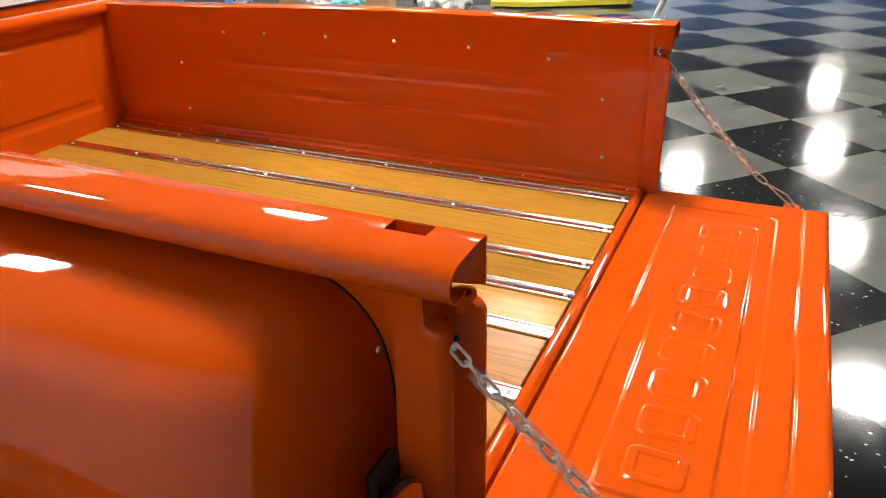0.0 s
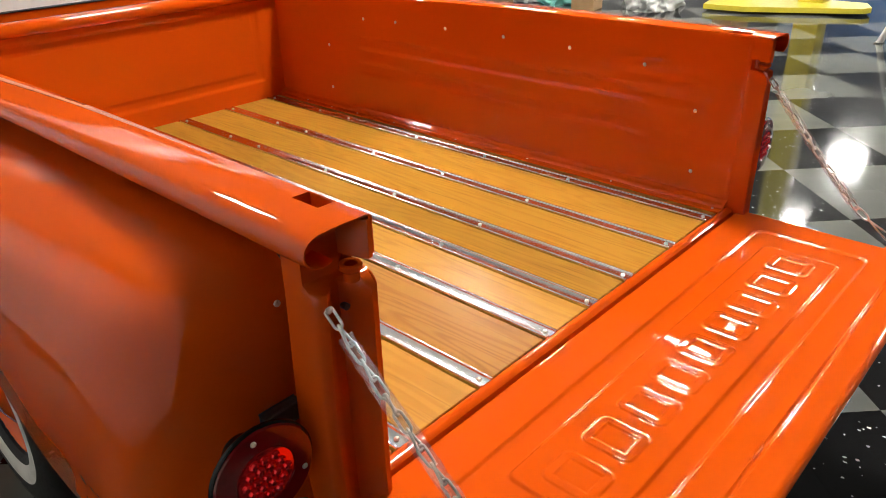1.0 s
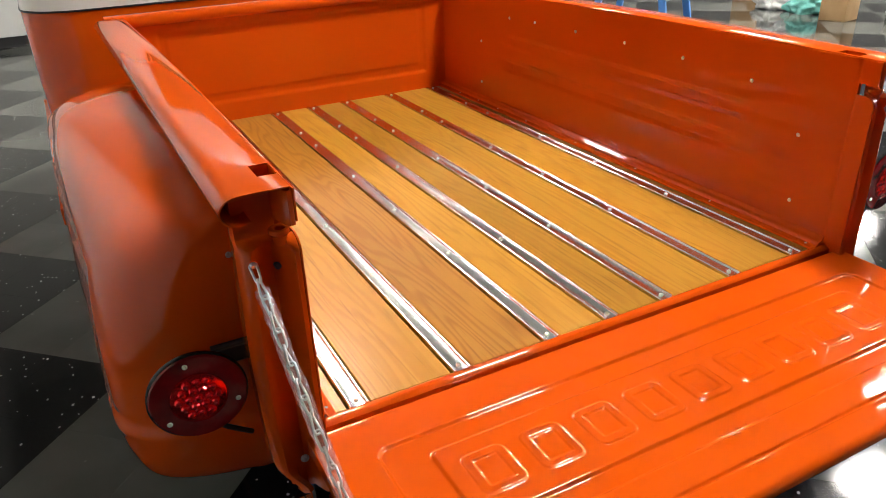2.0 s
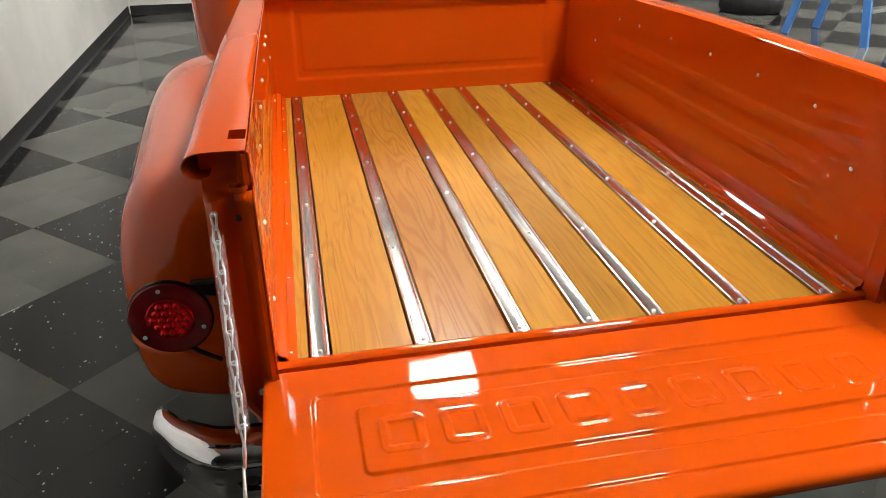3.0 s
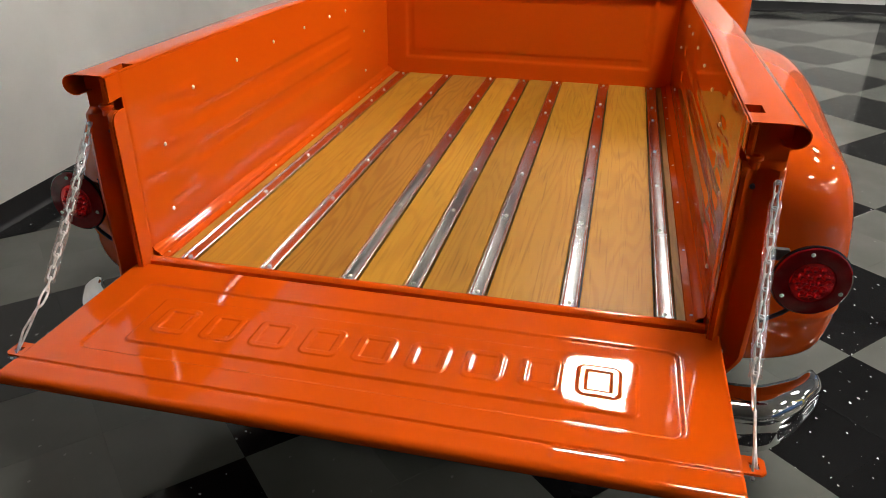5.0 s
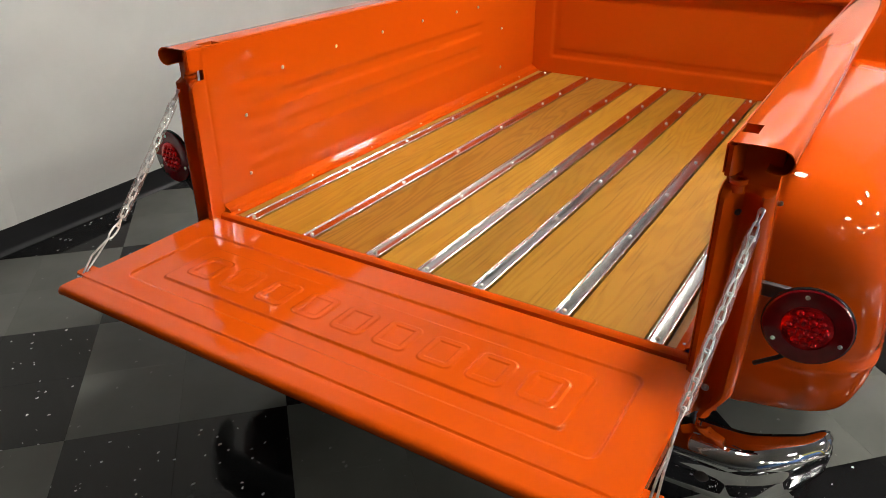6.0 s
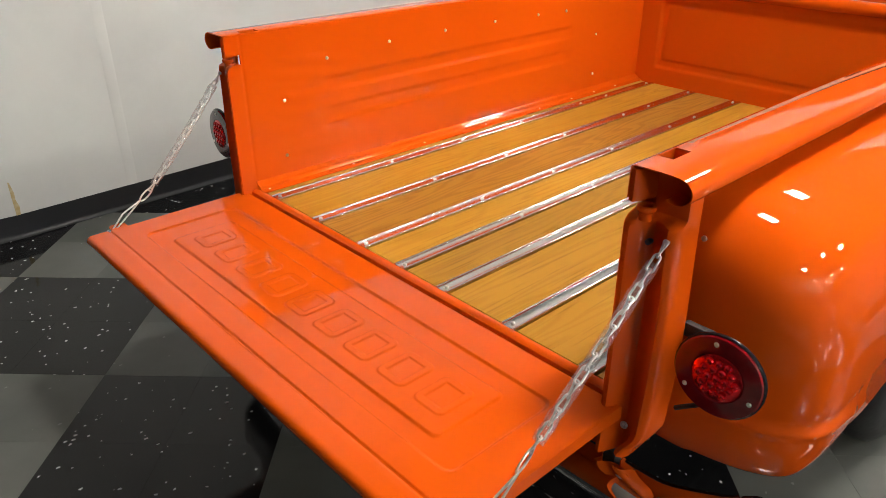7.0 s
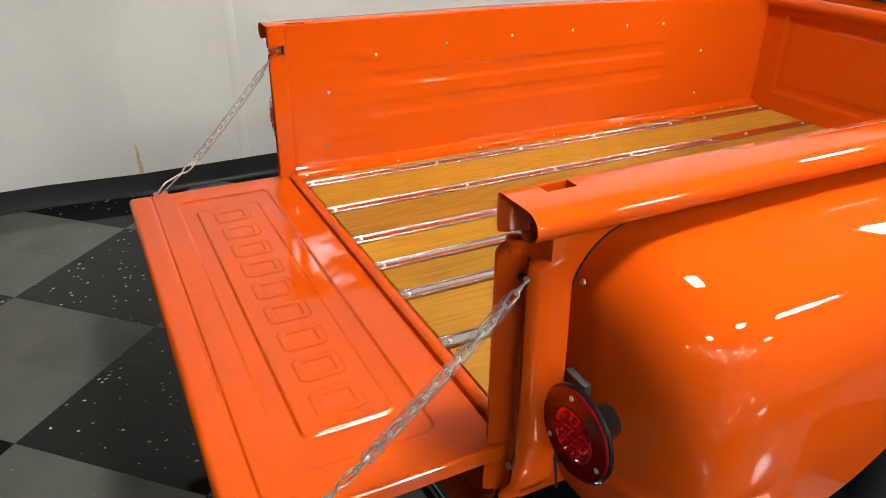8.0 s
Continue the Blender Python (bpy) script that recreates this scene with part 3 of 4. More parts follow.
prof = [(FRONT + 0.001, 0.943)] + [(FRONT - 0.004 - 0.022 * math.sin(t), 0.965 - 0.0225 * math.cos(t)) for t in spread(0.3, 2.9, 10)] + [(FRONT + 0.03, 0.986), (FRONT + 0.03, 0.93)]
prism(bm, prof, -0.70, 0.70, "x")
part("rolled_top", bm, PAINT, front_panel, smooth=50)

# tailgate, lowered flat
TG0, TG1, TGX = -0.053, -0.512, 0.661
LETTERS = [-0.430 + 0.1075 * k for k in range(9)]


def gate_height(x, y):
    def corner_box(hx, y0, y1, r, soft):
        cx, cy = abs(x) - (hx - r), abs(y - 0.5 * (y0 + y1)) - (0.5 * (y1 - y0) - r)
        d = math.hypot(max(cx, 0), max(cy, 0)) + min(max(cx, cy), 0) - r
        return smooth_step(soft, -soft, d)
    z = -0.0040 * corner_box(0.575, -0.392, -0.140, 0.022, 0.004)
    z += 0.0045 * corner_box(0.500, -0.352, -0.186, 0.014, 0.0035)
    z -= 0.0035 * (smooth_step(-0.4475, -0.4505, y) - smooth_step(-0.4535, -0.4565, y))
    z += 0.0015 * smooth_step(-0.446, -0.470, y)
    c = min(LETTERS, key=lambda q: abs(q - x))
    if abs(x - c) < 0.05 and -0.33 < y < -0.20:
        # plain hollow blocks pressed up from the sheet
        cx, cy = abs(x - c) - 0.0385 + 0.016, abs(y + 0.268) - 0.0450 + 0.016
        d = math.hypot(max(cx, 0), max(cy, 0)) + min(max(cx, cy), 0) - 0.016
        z += 0.0021 * smooth_step(0.0022, -0.0022, d) * smooth_step(-0.0178, -0.0134, d)
    z += 0.0007 * noise.noise((x * 4.0, y * 9.0, 5.0))
    return z


bm = bmesh.new()
xs = spread(-TGX, TGX, 640)
ys = spread(-0.060, -0.496, 250)
R = 0.0135
edge_pts = [(TG1 + R - R * math.sin(t), -R + R * math.cos(t)) for t in spread(0.15, math.pi, 9)]
rows = []
for x in xs:
    col = [(TG0, -0.03), (TG0, -0.006), (-0.0555, -0.0015)] + [(y, gate_height(x, y)) for y in ys]
    col += [(y, z + 0.0015) for y, z in edge_pts] + [(-0.47, -0.026), (-0.45, -0.026), (-0.10, -0.026), (TG0, -0.03)]
    pinch = 0.002 * smooth_step(TGX - 0.004, TGX, abs(x))
    rows.append([bm.verts.new((x, y, BED + z - pinch)) for y, z in col])
for a, b in zip(rows, rows[1:]):
    for j in range(len(a) - 1):
        bm.faces.new((a[j], b[j], b[j + 1], a[j + 1]))
bm.faces.new(rows[0])
bm.faces.new(rows[-1])
tailgate = part("tailgate", bm, PAINT, truck, "lowered orange tailgate with pressed panel and rolled edge", 60)

# chain brackets on the tailgate's ends
for s in (-1, 1):
    bm = bmesh.new()
    slot = [(0.672, -0.429), (0.688, -0.429), (0.688, -0.417), (0.672, -0.417)]
    plate = [(0.656, -0.443), (0.690, -0.443), (0.697, -0.436), (0.697, -0.408), (0.690, -0.402), (0.656, -0.402)]
    outer = [bm.verts.new((s * x, y, BED - 0.004)) for x, y in plate]
    inner = [bm.verts.new((s * x, y, BED - 0.004)) for x, y in slot]
    bm.edges.ensure_lookup_table()
    es = [bm.edges.new((outer[i], outer[(i + 1) % 6])) for i in range(6)] + [bm.edges.new((inner[i], inner[(i + 1) % 4])) for i in range(4)]
    bmesh.ops.triangle_fill(bm, use_beauty=True, edges=es)
    br = part("chain_bracket", bm, PAINT, tailgate, "small orange slotted bracket", 30)
    solid(br, 0.004, 0.0)


# safety chains in clear sleeves
def link_mesh():
    """A twisted wire link, longer than wide."""
    pts = []
    for t in spread(0, 2 * math.pi, 21)[:-1]:
        y, z = 0.0056 * math.cos(t), 0.0056 * math.sin(t) + (0.0095 if math.sin(t) >= 0 else -0.0095)
        a = 28.0 * z
        pts.append((-y * math.sin(a), y * math.cos(a), z))
    return mesh_of("chain_link", tube(bmesh.new(), pts, 0.0020, 7, closed=True), CHAIN, 70)


link_me = link_mesh()


def safety_chain(s):
    a, b = Vector((s * 0.702, -0.063, 0.896)), Vector((s * 0.678, -0.322, 0.628))
    sag = Vector((0, 0.002, -0.004))

    def on(t):
        return a.lerp(b, t) + sag * math.sin(math.pi * t)

    chain = part("safety_chain", tube(bmesh.new(), [a + Vector((0, 0.02, 0)), a + Vector((0, -0.004, 0)), a + Vector((0, -0.006, -0.001))], [0.005, 0.005, 0.003], 10), CHAIN, truck,
                 "galvanised tailgate chain in a clear vinyl sleeve")
    n = 15
    for k in range(n):
        t = (k + 0.5) / n
        d = (on(t + 0.01) - on(t - 0.01)).to_track_quat("Z", "X").to_matrix().to_4x4()
        piece("chain_link", link_me, chain, Matrix.Translation(on(t)) @ d @ pose(0, 0, 0, 0, 0, 45 + 90 * (k % 2) + 14 * math.sin(k)))
    bm = bmesh.new()
    pts = [on(t) for t in spread(0.10, 0.955, 30)]
    sheet_rows = []
    for i, p in enumerate(pts):
        d = (on(0.1 + 0.03 * i + 0.01) - on(0.1 + 0.03 * i - 0.01)).normalized()
        u = d.cross(Vector((0, 0, 1))).normalized()
        v = u.cross(d)
        sheet_rows.append([bm.verts.new(p + (0.0108 + 0.0030 * noise.noise((p.z * 90, k * 0.9, s))) * (math.cos(q) * u + math.sin(q) * v))
                           for k, q in enumerate(2 * math.pi * j / 14 for j in range(14))])
    for r0, r1 in zip(sheet_rows, sheet_rows[1:]):
        for j in range(14):
            bm.faces.new((r0[j], r0[(j + 1) % 14], r1[(j + 1) % 14], r1[j]))
    sleeve = part("clear_sleeve", bm, SLEEVE, chain, "clear vinyl tubing", 25)
    sleeve.visible_shadow = False
    # open hook from the last link to the bracket
    c = Vector((s * 0.680, -0.423, BED - 0.002))
    d = (c - b).normalized()
    low = b + d * 0.036
    across = Vector((s, 0, 0))
    for name, foot, bend in (("hook", c + Vector((s * 0.004, 0.004, -0.004)), 0.0), ("hook", c + Vector((-s * 0.004, -0.016, -0.006)), 0.010)):
        pts = [low + across * 0.002, low.lerp(foot, 0.5) + Vector((0, -bend, 0.6 * bend)), foot, foot + Vector((0, -0.006, -0.006)), foot + Vector((0, -0.012, 0.002))]
        part(name, tube(bmesh.new(), pts, 0.0022, 8), CHAIN, chain, "bent wire hook")
    mid = b + d * 0.016
    up = across.cross(d).normalized()
    ring = [mid + d * (0.022 * math.cos(t)) + up * (0.0075 * math.sin(t)) for t in spread(0, 2 * math.pi, 17)[:-1]]
    part("end_ring", tube(bmesh.new(), ring, 0.0023, 6, closed=True), CHAIN, chain)


for s in (-1, 1):
    safety_chain(s)


# rear fenders
WHEEL_Y, WHEEL_Z, WHEEL_R = 1.02, 0.345, 0.345
FENDER_TOP = [(0.060, 0.408), (0.044, 0.53), (0.038, 0.64), (0.037, 0.75), (0.045, 0.83), (0.067, 0.880), (0.107, 0.915), (0.165, 0.930), (0.25, 0.936), (0.40, 0.939),
              (0.60, 0.940), (0.80, 0.938), (1.00, 0.930), (1.18, 0.908), (1.34, 0.868), (1.48, 0.80), (1.59, 0.70), (1.67, 0.58), (1.72, 0.45), (1.74, 0.35)]
FENDER_LIP = [(0.150, 0.404), (0.165, 0.405), (0.18, 0.406), (0.20, 0.408), (0.23, 0.412), (0.27, 0.420), (0.31, 0.430), (0.36, 0.450), (0.43, 0.470), (0.52, 0.535),
              (0.64, 0.63), (0.80, 0.705), (0.98, 0.735), (1.15, 0.725), (1.28, 0.69), (1.39, 0.63), (1.47, 0.56), (1.52, 0.49), (1.55, 0.42), (1.56, 0.35)]


def along(pts, u):
    """A smooth curve through points, 0 to 1."""
    f = u * (len(pts) - 1)
    i = min(int(f), len(pts) - 2)
    p = [Vector(pts[min(max(i + k, 0), len(pts) - 1)]) for k in (-1, 0, 1, 2)]
    t = f - i
    return 0.5 * ((2 * p[1]) + (p[2] - p[0]) * t + (2 * p[0] - 5 * p[1] + 4 * p[2] - p[3]) * t * t + (3 * p[1] - 3 * p[2] + p[3] - p[0]) * t ** 3)


def fender_profile(u):
    return along(FENDER_TOP, u)


def fender_point(s, u, v):
    c, lip = along(FENDER_TOP, u), along(FENDER_LIP, u)
    phi, n, m = v * math.pi / 2, 2.04 + 3.46 * smooth_step(0.1, 0.4, u), 2.04 + 0.16 * smooth_step(0.1, 0.4, u)
    cosp, sinp = max(math.cos(phi), 0.0) ** (2 / n), math.sin(phi) ** (2 / m)
    p = lip + (c - lip) * cosp
    y, z = p.x, p.y
    wide = 0.936 + 0.006 * smooth_step(0.0, 0.57, y) - 0.10 * smooth_step(1.15, 1.75, y)
    x = 0.655 + (wide - 0.655) * sinp
    # a pressed crease runs round above the lower edge; below it the skin turns in
    crease = 0.437 + 0.30 * smooth_step(0.36, 0.95, y) + 0.105
    below = max(0.0, crease - z)
    ridge = 0.004 * math.exp(-((z - crease) / 0.010) ** 2) - 0.003 * math.exp(-((z - crease - 0.024) / 0.012) ** 2)
    side = smooth_step(0.70, 0.80, x)
    turn = 1 - math.sqrt(max(1 - (below / 0.142) ** 2, 0.0))
    rear = smooth_step(0.60, 0.35, y)
    x += (ridge - 0.10 * below * (1 - rear) - 0.075 * turn * rear) * side
    return s * x, y + (0.035 * turn - 0.6 * ridge) * smooth_step(0.30, 0.10, y), z


def fender(s):
    bm = bmesh.new()
    vs = [0.0, 0.015, 0.04] + spread(0.07, 0.70, 30) + spread(0.715, 1.0, 26)
    rows = sheet(bm, lambda u, v: fender_point(s, u ** 1.5, v), spread(0, 1, 170), vs)
    ob = part("rear_fender", bm, PAINT, truck, "bulging orange rear fender", 60)
    solid(ob, 0.004, 0.0)
    # beading where it meets the box, with a zinc bolt
    bm = tube(bmesh.new(), [(s * 0.660, *fender_profile(u)) for u in spread(0.0, 1, 60)], 0.004, 6)
    part("fender_bead", bm, RUBBER, ob)
    part("fender_bolt", lathe(bmesh.new(), [(0.0048, 0), (0.0048, 0.003), (0, 0.005)], pose(s * 0.719, 0.022, 0.880, 90), 8), BOLT, ob)
    return ob


def tail_lamp(s):
    m = pose(s * 0.807, -0.003, 0.690, 90, 0, 3 * s)
    body = lathe(bmesh.new(), [(0, -0.03), (0.026, -0.03), (0.034, 0.004), (0.046, 0.018), (0.062, 0.0225), (0.0730, 0.0248), (0.0748, 0.027), (0.0748, 0.031), (0.0730, 0.0330), (0.0, 0.0318)], m, 40)
    lamp = part("tail_lamp", body, BEZEL, truck, "round red LED tail lamp in a black rubber ring")
    part("red_flange", lathe(bmesh.new(), [(0.0715, 0.030), (0.0722, 0.0340), (0.070, 0.0364), (0.060, 0.0376), (0.043, 0.0382), (0.0415, 0.036), (0.0415, 0.029)], m, 40), RED_RING, lamp, "dark red lens flange")
    bm = lathe(bmesh.new(), [(0.0415, 0.030), (0.0415, 0.0372), (0.039, 0.0385), (0.0, 0.0392)], m, 32)
    part("lens", bm, RED_LENS, lamp, "bright red faceted lens")
    bead = mesh_of("lens_bead", lathe(bmesh.new(), [(0.0074, 0), (0.0066, 0.0034), (0.0046, 0.0058), (0.0022, 0.0068), (0, 0.0070)], sides=8), RED_LENS, 18)
    for j in range(-2, 3):
        for i in range(-2, 3):
            px, py = 0.0148 * (i + 0.5 * (j % 2)), 0.0134 * j
            if math.hypot(px, py) < 0.0345:
                piece("lens_bead", bead, lamp, m @ pose(px, py, 0.0375, 0, 0, 40 * i + 25 * j))
    for ang in (100, 215, 340):
        r = radians(ang)
        bm = lathe(bmesh.new(), [(0.0042, 0.035), (0.0042, 0.0385), (0.003, 0.0398), (0, 0.0402)], m @ pose(0.0592 * math.cos(r), 0.0592 * math.sin(r), 0), 10)
        part("lamp_screw", bm, BOLT, lamp)
    bm = boxed((s * 0.718, 0.004, 0.706), (s * 0.770, 0.018, 0.732), 0.003)
    part("lamp_bracket", bm, DARK, lamp)
    wire = [(s * 0.795, -0.018, 0.623), (s * 0.775, -0.020, 0.605), (s * 0.757, -0.020, 0.592), (s * 0.738, -0.010, 0.572)]
    part("lamp_wire", tube(bmesh.new(), wire, 0.0045, 8), RUBBER, lamp)


def rear_wheel(s):
    m = pose(s * 0.800, WHEEL_Y, WHEEL_Z, 0, 90 * s)
    R0, W = WHEEL_R, 0.085
    prof = [(0.19, -W), (0.23, -W - 0.008), (0.28, -W - 0.010), (0.315, -W), (0.338, -W + 0.02), (R0, -W + 0.045), (R0, W - 0.045), (0.338, W - 0.02), (0.315, W), (0.30, W + 0.006), (0.252, W + 0.009)]
    wheel = part("rear_wheel", lathe(bmesh.new(), prof + [(0.205, W + 0.001), (0.19, W - 0.01)], m, 48, closed=True), RUBBER, truck, "whitewall tyre on a steel wheel", 40)
    part("whitewall", lathe(bmesh.new(), [(0.252, W + 0.002), (0.252, W + 0.0095), (0.235, W + 0.0115), (0.215, W + 0.007), (0.205, W), (0.205, W - 0.01)], m, 48), WHITEWALL, wheel, "white sidewall band")
    part("rim", lathe(bmesh.new(), [(0.205, W - 0.012), (0.200, W - 0.004), (0.188, W - 0.02), (0.15, W - 0.05), (0.12, W - 0.045), (0.11, W - 0.02), (0.075, W - 0.004), (0, W)], m, 40), PAINT, wheel, "orange steel rim")
    return wheel


for s in (-1, 1):
    fender(s)
    tail_lamp(s)
    rear_wheel(s)


# chrome rear bumper: a shallow channel that bows and wraps forward at its ends
def bumper_line(t):
    x = 0.905 * t
    k = abs(t)
    y = -0.150 + 0.018 * k * k + 0.105 * smooth_step(0.80, 1.0, k) ** 1.5 + 0.03 * smooth_step(0.93, 1.0, k)
    return x, y


bm = bmesh.new()
sec = [(0.100, 0.432), (0.075, 0.441), (0.045, 0.444), (0.020, 0.440), (0.006, 0.431), (0.000, 0.418), (0.001, 0.404), (0.007, 0.388), (0.010, 0.368), (0.008, 0.346),
       (0.012, 0.326), (0.028, 0.312), (0.055, 0.308), (0.085, 0.316), (0.100, 0.345), (0.104, 0.395)]


def bumper_at(t, i):
    x, y = bumper_line(t)
    d, z = sec[i]
    k = smooth_step(0.86, 1.0, abs(t))
    end = max(1 - max((abs(t) - 0.955) / 0.045, 0.0) ** 3, 0.0) ** (1 / 3)
    zc, yc = 0.390, 0.050
    return x, y + (yc + (d - yc) * end) * (1 - 0.2 * k), zc + (z - zc) * (1 - 0.30 * k) * end


sheet(bm, bumper_at, [math.copysign(min(abs(q) * 1.02, 1.0) ** 0.6, q) for q in spread(-1, 1, 141)], range(len(sec)), wrap_v=True)
bmesh.ops.remove_doubles(bm, verts=bm.verts, dist=0.0002)
bumper = part("rear_bumper", bm, CHROME, truck, "curved chrome rear bumper", 75)
for x in (-0.703, 0.703):
    part("bumper_bolt", lathe(bmesh.new(), [(0.016, -0.002), (0.016, 0.002), (0.012, 0.006), (0.0, 0.009)], pose(x, -0.126, 0.372, 90), 16), DARK, bumper)

# chassis under the bed
chassis = part("chassis_rail", boxed((-0.46, -0.04, 0.36), (-0.38, 3.4, 0.48), 0.006), DARK, truck, "dark chassis rail")
part("chassis_rail", boxed((0.38, -0.04, 0.36), (0.46, 3.4, 0.48), 0.006), DARK, truck, "dark chassis rail")
part("cross_member", boxed((-0.66, -0.045, 0.42), (0.66, 0.02, 0.50), 0.006), DARK, truck)
part("rear_axle", tube(bmesh.new(), [(-0.75, WHEEL_Y, WHEEL_Z), (-0.15, WHEEL_Y, WHEEL_Z), (0.0, WHEEL_Y, WHEEL_Z), (0.15, WHEEL_Y, WHEEL_Z), (0.75, WHEEL_Y, WHEEL_Z)], [0.04, 0.045, 0.12, 0.045, 0.04], 16), DARK, truck)
for s in (-1, 1):
    part("bumper_arm", boxed((s * 0.40, -0.125, 0.35), (s * 0.44, 0.05, 0.41), 0.004), DARK, truck)
    part("running_board", boxed((s * 0.66, 1.75, 0.33), (s * 0.98, 3.5, 0.37), 0.012, 3), PAINT, truck, "orange running board")


# cab
def cab_ring(z):
    t = smooth_step(1.0, 1.70, z)
    hx = 0.955 - 0.02 * smooth_step(0.8, 0.3, z) - 0.20 * t
    y0, y1 = 2.03 + 0.10 * t, 3.65 - 0.45 * t
    if z > 1.66:
        k = smooth_step(1.66, 1.80, z)
        hx, y0, y1 = hx - 0.25 * k, y0 + 0.22 * k, y1 - 0.22 * k
    r = 0.20 + 0.05 * t
    out = []
    for cx, cy, a0 in ((hx - r, y1 - r, 0), (-hx + r, y1 - r, 90), (-hx + r, y0 + r, 180), (hx - r, y0 + r, 270)):
        out += [(cx + r * math.cos(radians(a0 + q)), cy + r * math.sin(radians(a0 + q)), z) for q in spread(0, 90, 10)]
    return out


def cab_shell(name, levels, material, label):
    bm = bmesh.new()
    rows = [[bm.verts.new(p) for p in cab_ring(z)] for z in levels]
    for a, b in zip(rows, rows[1:]):
        for j in range(40):
            bm.faces.new((a[j], a[(j + 1) % 40], b[(j + 1) % 40], b[j]))
    bm.faces.new(rows[0])
    bm.faces.new(rows[-1])
    return part(name, bm, material, truck, label, 50)


cab = cab_shell("cab", [0.34, 0.40, 0.60, 0.80, 0.93, 0.97, 0.998], PAINT, "rounded orange lower cab")
cab_top = cab_shell("cab_top", [1.001, 1.03, 1.15, 1.30, 1.45, 1.58, 1.66, 1.71, 1.75, 1.78, 1.80], IVORY, "ivory upper cab")
bead = [Vector(p) + Vector((0, -0.001, 0)) for p in cab_ring(0.9995)]
part("belt_moulding", tube(bmesh.new(), bead, 0.004, 6, closed=True), RUBBER, cab)


def cab_back(x, z):
    """The cab's rear face at a height, for what is set into it."""
    t = smooth_step(1.0, 1.70, z)
    return 2.03 + 0.10 * t + (0.0 if abs(x) < 0.6 else 0.25 * (abs(x) - 0.6) ** 1.6)


bm = bmesh.new()
sheet(bm, lambda x, v: (x, cab_back(x, 1.12 + 0.34 * v) - 0.006, 1.12 + 0.34 * v * (1 - 0.25 * (x / 0.72) ** 4)), spread(-0.55, 0.55, 41), spread(0, 1, 12))
solid(part("rear_window", bm, GLASS, cab_top, "wide cab rear window"), 0.004, 0.0)
loop = [(x, cab_back(x, 1.118) - 0.008, 1.118) for x in spread(-0.56, 0.56, 30)] + [(x, cab_back(x, 1.46) - 0.008, 1.118 + 0.345 * (1 - 0.25 * (x / 0.73) ** 4)) for x in spread(0.56, -0.56, 30)]
part("window_gasket", tube(bmesh.new(), loop, 0.006, 8, closed=True), RUBBER, cab_top)

# ---- lights in the ceiling ----
def ceiling_light(x, y, h):
    ob = part("ceiling_light", boxed((x - h - 0.03, y - h - 0.03, CEILING - 0.05), (x + h + 0.03, y + h + 0.03, CEILING - 0.002), 0.006), WHITE_METAL)
    tagged(ob, "small square white ceiling light, glowing" if h < 0.2 else "square flush white ceiling light with a glowing diffuser", "ceiling light", "ceiling lights")
    part("diffuser", boxed((x - h, y - h, CEILING - 0.058), (x + h, y + h, CEILING - 0.051)), PANEL, ob, "glowing white diffuser")


for x, y, h in PANELS:
    ceiling_light(x, y, h)


# ---- things across the showroom ----
lift = thing("car_lift", "yellow steel car lift post with base plate and arm", "car lift", (7.45, 1.90, 0))
part("column", boxed((-0.15, -0.13, 0.02), (0.15, 0.13, 3.4), 0.02), YELLOW, lift)
part("base_plate", boxed((-0.20, -0.17, 0.0), (0.24, 0.17, 0.022), 0.006), YELLOW, lift)
arm = bmesh.new()
prism(arm, [(0.12, -0.48), (0.12, 0.50), (-0.50, 0.92), (-0.80, 0.86), (-0.77, 0.43), (-0.50, -0.10), (-0.27, -0.55), (-0.16, -0.60)], 0.024, 0.075, "z")
part("arm", arm, YELLOW, lift)

ladder = thing("step_ladder", "blue fibreglass step ladder with aluminium treads", "ladder", (4.45, 4.85, 0), 20)
for x0, x1, y0, y1 in ((-0.26, -0.17, -0.38, -0.05), (0.26, 0.17, -0.38, -0.05), (-0.24, -0.17, 0.42, 0.05), (0.24, 0.17, 0.42, 0.05)):
    bm = bmesh.new()
    lo, hi = Vector((x0, y0, 0.0)), Vector((x1, y1, 1.8))
    ring = [(-0.014, -0.035), (0.014, -0.035), (0.014, 0.035), (-0.014, 0.035)]
    a, b = [bm.verts.new(lo + Vector((p, q, 0))) for p, q in ring], [bm.verts.new(hi + Vector((p, q, 0))) for p, q in ring]
    for k in range(4):
        bm.faces.new((a[k], a[(k + 1) % 4], b[(k + 1) % 4], b[k]))
    bm.faces.new(a)
    bm.faces.new(b)
    part("rail", bm, BLUE, ladder)
for k in range(1, 6):
    t = k / 6
    w, y = 0.26 - 0.09 * t, -0.38 + 0.33 * t
    part("tread", boxed((-w, y - 0.05, 1.8 * t - 0.02), (w, y + 0.05, 1.8 * t + 0.01), 0.004), ALU, ladder)
part("top_cap", boxed((-0.2, -0.14, 1.78), (0.2, 0.14, 1.84), 0.012), BLUE, ladder)


prop = thing("support_stand", "slanted grey metal stand with a rubber foot on the tiles", "stand", (5.95, 0.87, 0))
part("foot", boxed((-0.035, -0.035, 0.0), (0.035, 0.035, 0.010), 0.003), RUBBER, prop)
part("leg", tube(bmesh.new(), [(0, 0, 0.006), (0.02, -0.36, 1.0)], 0.026, 12), GREY_METAL, prop)
part("top_plate", boxed((-0.06, -0.43, 0.985), (0.10, -0.29, 1.0), 0.003), GREY_METAL, prop)


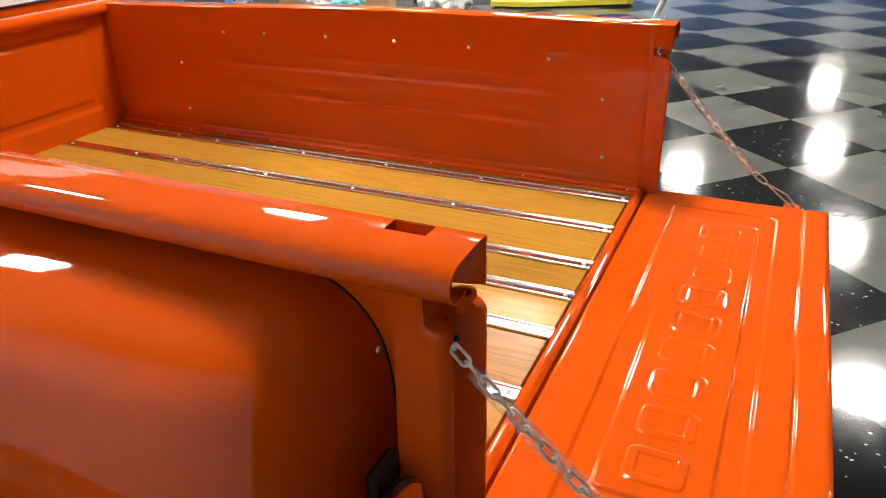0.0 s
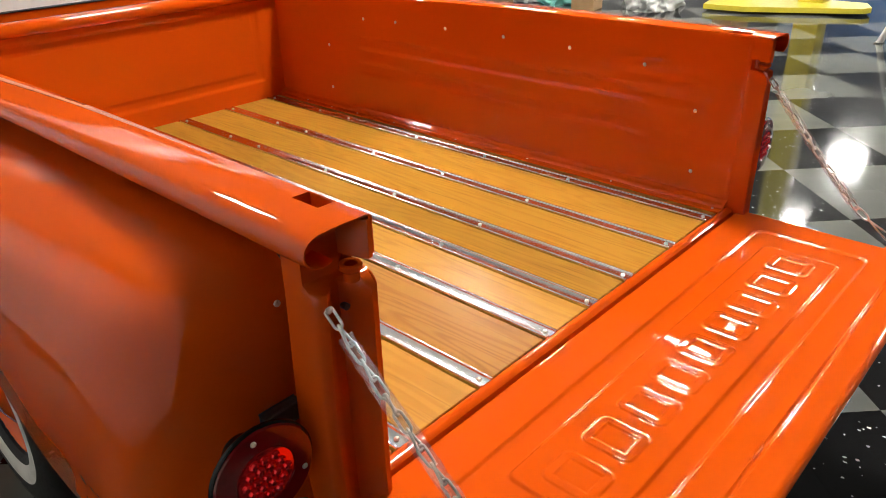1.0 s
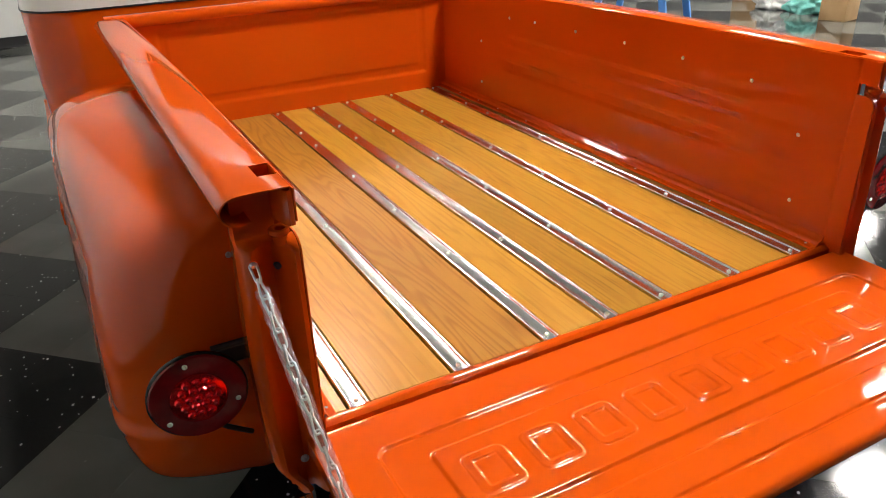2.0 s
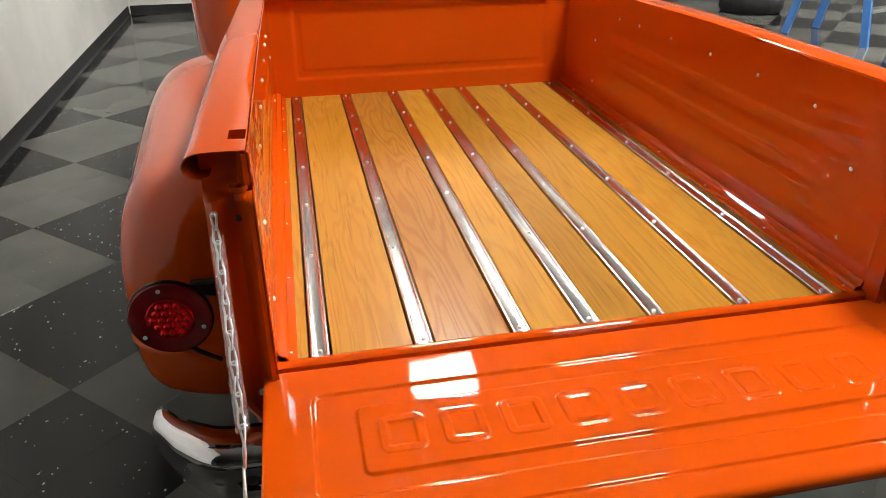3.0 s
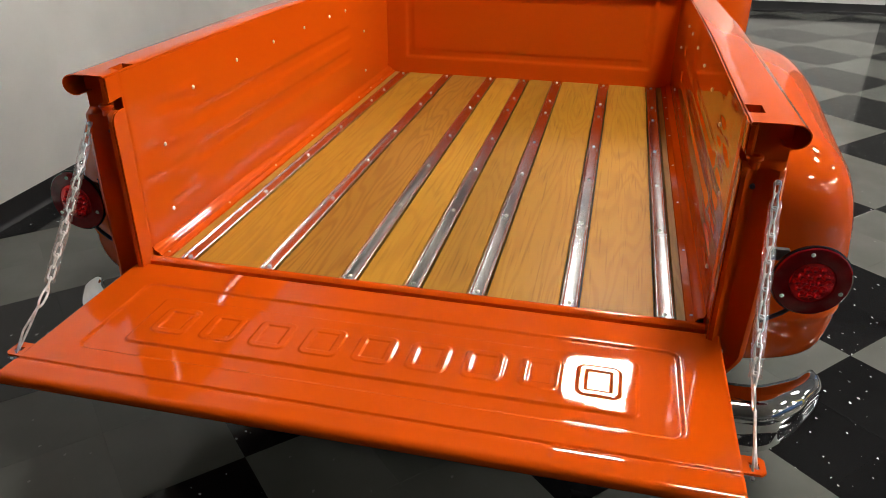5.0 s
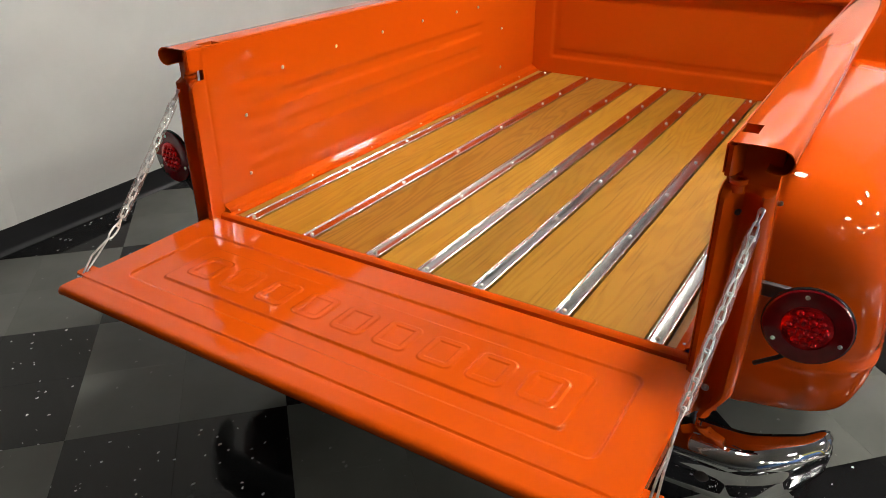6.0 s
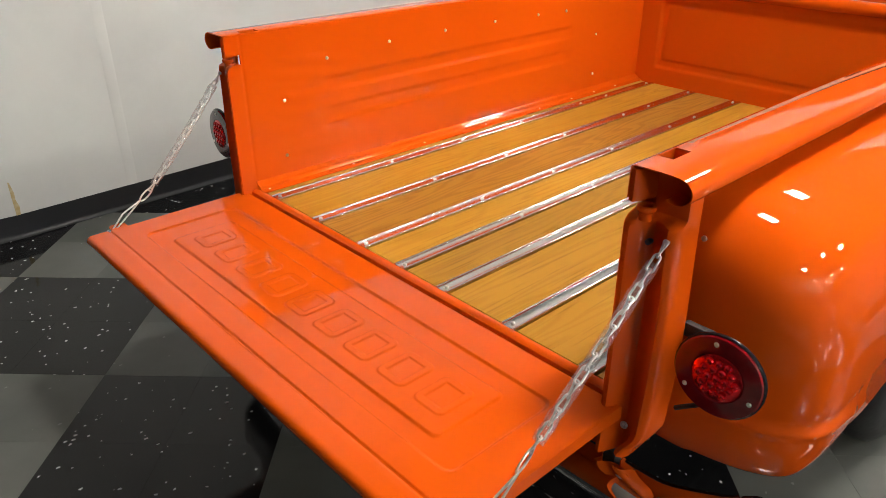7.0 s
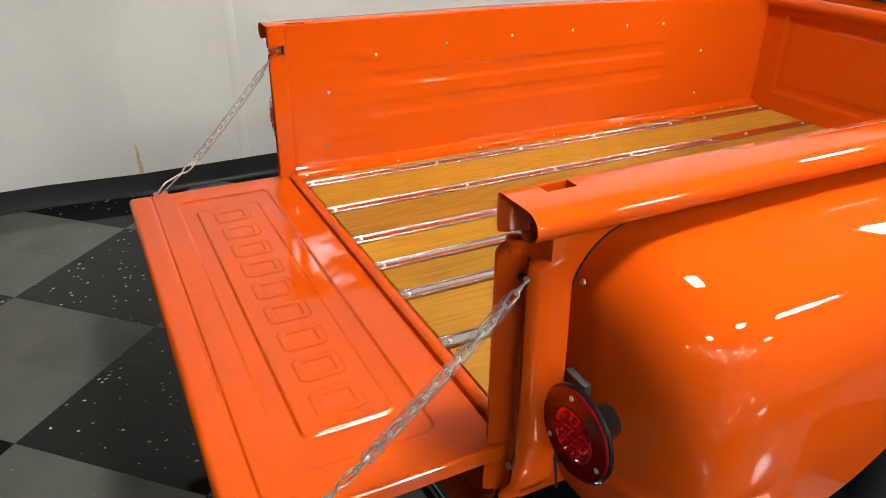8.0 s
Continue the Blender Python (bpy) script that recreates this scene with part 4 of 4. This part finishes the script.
def heap(name, label, material, at, size, seed):
    """A crumpled pile of cloth."""
    bm = bmesh.new()
    bmesh.ops.create_icosphere(bm, subdivisions=5, radius=1.0)
    for v in bm.verts:
        d = 1 + 0.35 * noise.noise(v.co * 1.7 + Vector((seed, 0, 0))) + 0.22 * noise.noise(v.co * 4 + Vector((0, seed, 0))) + 0.10 * abs(noise.noise(v.co * 11 + Vector((0, 0, seed))))
        v.co = Vector((v.co.x * size[0] * d, v.co.y * size[1] * d, max(v.co.z, -0.3) * size[2] * d + 0.3 * size[2]))
    low = min(v.co.z for v in bm.verts)
    for v in bm.verts:
        v.co.z = max(v.co.z - low - 0.02, 0.0)
    ob = part(name, bm, material, None, label, 80)
    ob.location = at
    return tagged(ob, category="cloth pile")


def carton(label, at, size, turn):
    ob = thing("carton", label, "box", at, turn, "cartons on the floor")
    x, y, z = size
    part("carton_body", boxed((-x / 2, -y / 2, 0), (x / 2, y / 2, z), 0.004), CARD, ob)
    part("carton_flap", boxed((-x / 2 + 0.003, -y / 2 + 0.003, z), (-0.004, y / 2 - 0.003, z + 0.005), 0.001), CARD, ob)
    part("carton_flap", boxed((0.004, -y / 2 + 0.003, z), (x / 2 - 0.003, y / 2 - 0.003, z + 0.005), 0.001), CARD, ob)


def loose_tyre(at, turn, tilt):
    ob = new("spare_tyre", None)
    ob.matrix_basis = pose(*at, tilt, 0, turn)
    tagged(ob, "black loose tyre lying on the showroom floor", "tyre", "loose tyres")
    prof = [(0.19, -0.08), (0.25, -0.10), (0.31, -0.09), (0.335, -0.05), (0.335, 0.05), (0.31, 0.09), (0.25, 0.10), (0.19, 0.08)]
    part("tread_ring", lathe(bmesh.new(), prof, pose(0, 0, 0.1), 40, closed=True), RUBBER, ob)


heap("crumpled_cloth", "crumpled white and pale cloth on the floor", CLOTH_WHITE, (6.55, 3.25, 0), (0.35, 0.22, 0.20), 1.0)
heap("crumpled_cloth", "crumpled teal cloth beside the cartons", CLOTH_TEAL, (6.35, 4.35, 0), (0.25, 0.22, 0.18), 4.0)
heap("crumpled_cloth", "white cloth bundle beside the cartons", CLOTH_WHITE, (6.30, 4.75, 0), (0.22, 0.20, 0.20), 9.0)
carton("tan cardboard carton on the showroom floor", (6.10, 3.85, 0), (0.26, 0.26, 0.55), 10)
carton("tan cardboard carton near the lift", (7.4, 2.75, 0), (0.30, 0.26, 0.50), -15)
carton("tan cardboard carton by the cloth", (6.55, 5.35, 0), (0.36, 0.30, 0.40), 30)
for at, turn in (((7.1, 3.6, 0), 0), ((6.9, 4.6, 0), 40), ((4.45, 6.35, 0), 10)):
    loose_tyre(at, turn, 0)

# ---- floor tiles, laid on the diagonal in checks of four ----
tagged(part("floor", boxed((FAR_WEST - 0.1, SY - 0.1, -0.12), (EX + 0.1, NY + 0.1, -0.004)), GROUT, label="black and grey checkered vinyl tile floor"), category="floor", kind="structure")
floor = bpy.data.objects["floor"]
ORIGIN, CHECK = Vector((-0.867, -0.504)), 0.602
TILE = CHECK / 2
TURN = 46.0
U, V = Vector((math.cos(radians(TURN)), math.sin(radians(TURN)))), Vector((-math.sin(radians(TURN)), math.cos(radians(TURN))))


def tile_mesh(name, material):
    h = TILE / 2 - 0.0001
    bm = boxed((-h, -h, -0.0035), (h, h, 0.0), 0.0003, 1, pose(0, 0, 0, 0, 0, TURN))
    return mesh_of(name, bm, material, 20)


tile_me = {0: tile_mesh("grey_tile", TILE_GREY), 1: tile_mesh("black_tile", TILE_BLACK)}
cells = []
for i in range(-70, 90):
    for j in range(-90, 70):
        c = ORIGIN + U * (TILE * (i + 0.5)) + V * (TILE * (j + 0.5))
        if SY < c.y < NY and c.x < EX and c.x > (WX - 0.2 if c.y > WEST_END else FAR_WEST):
            cells.append((c, (i // 2 + j // 2) % 2))
near = sorted(range(len(cells)), key=lambda k: min((cells[k][0] - Vector(p)).length for p in ((-1.5, 0.3), (1.6, -0.2), (-0.8, -0.6))))[:300]
for k in near:
    c, dark = cells[k]
    piece("tile", tile_me[dark], floor, pose(c.x, c.y, 0))
chosen = set(near)
for dark, name, material in ((0, "grey_tiles", TILE_GREY), (1, "black_tiles", TILE_BLACK)):
    verts, faces = [], []
    for k, (c, d) in enumerate(cells):
        if d != dark or k in chosen:
            continue
        n = len(verts)
        for h, z in ((TILE / 2 - 0.0001, -0.0035), (TILE / 2 - 0.0001, -0.0003), (TILE / 2 - 0.0004, 0.0)):
            for a, b in ((-1, -1), (1, -1), (1, 1), (-1, 1)):
                q = c + U * (a * h) + V * (b * h)
                verts.append((q.x, q.y, z))
        for r in (0, 4):
            faces += [(n + r + t, n + r + (t + 1) % 4, n + r + 4 + (t + 1) % 4, n + r + 4 + t) for t in range(4)]
        faces.append((n + 8, n + 9, n + 10, n + 11))
    me = bpy.data.meshes.new(name)
    me.from_pydata(verts, [], faces)
    ob = finish(name, me, material, floor, smooth=0)
    tagged(ob, kind="stuff")
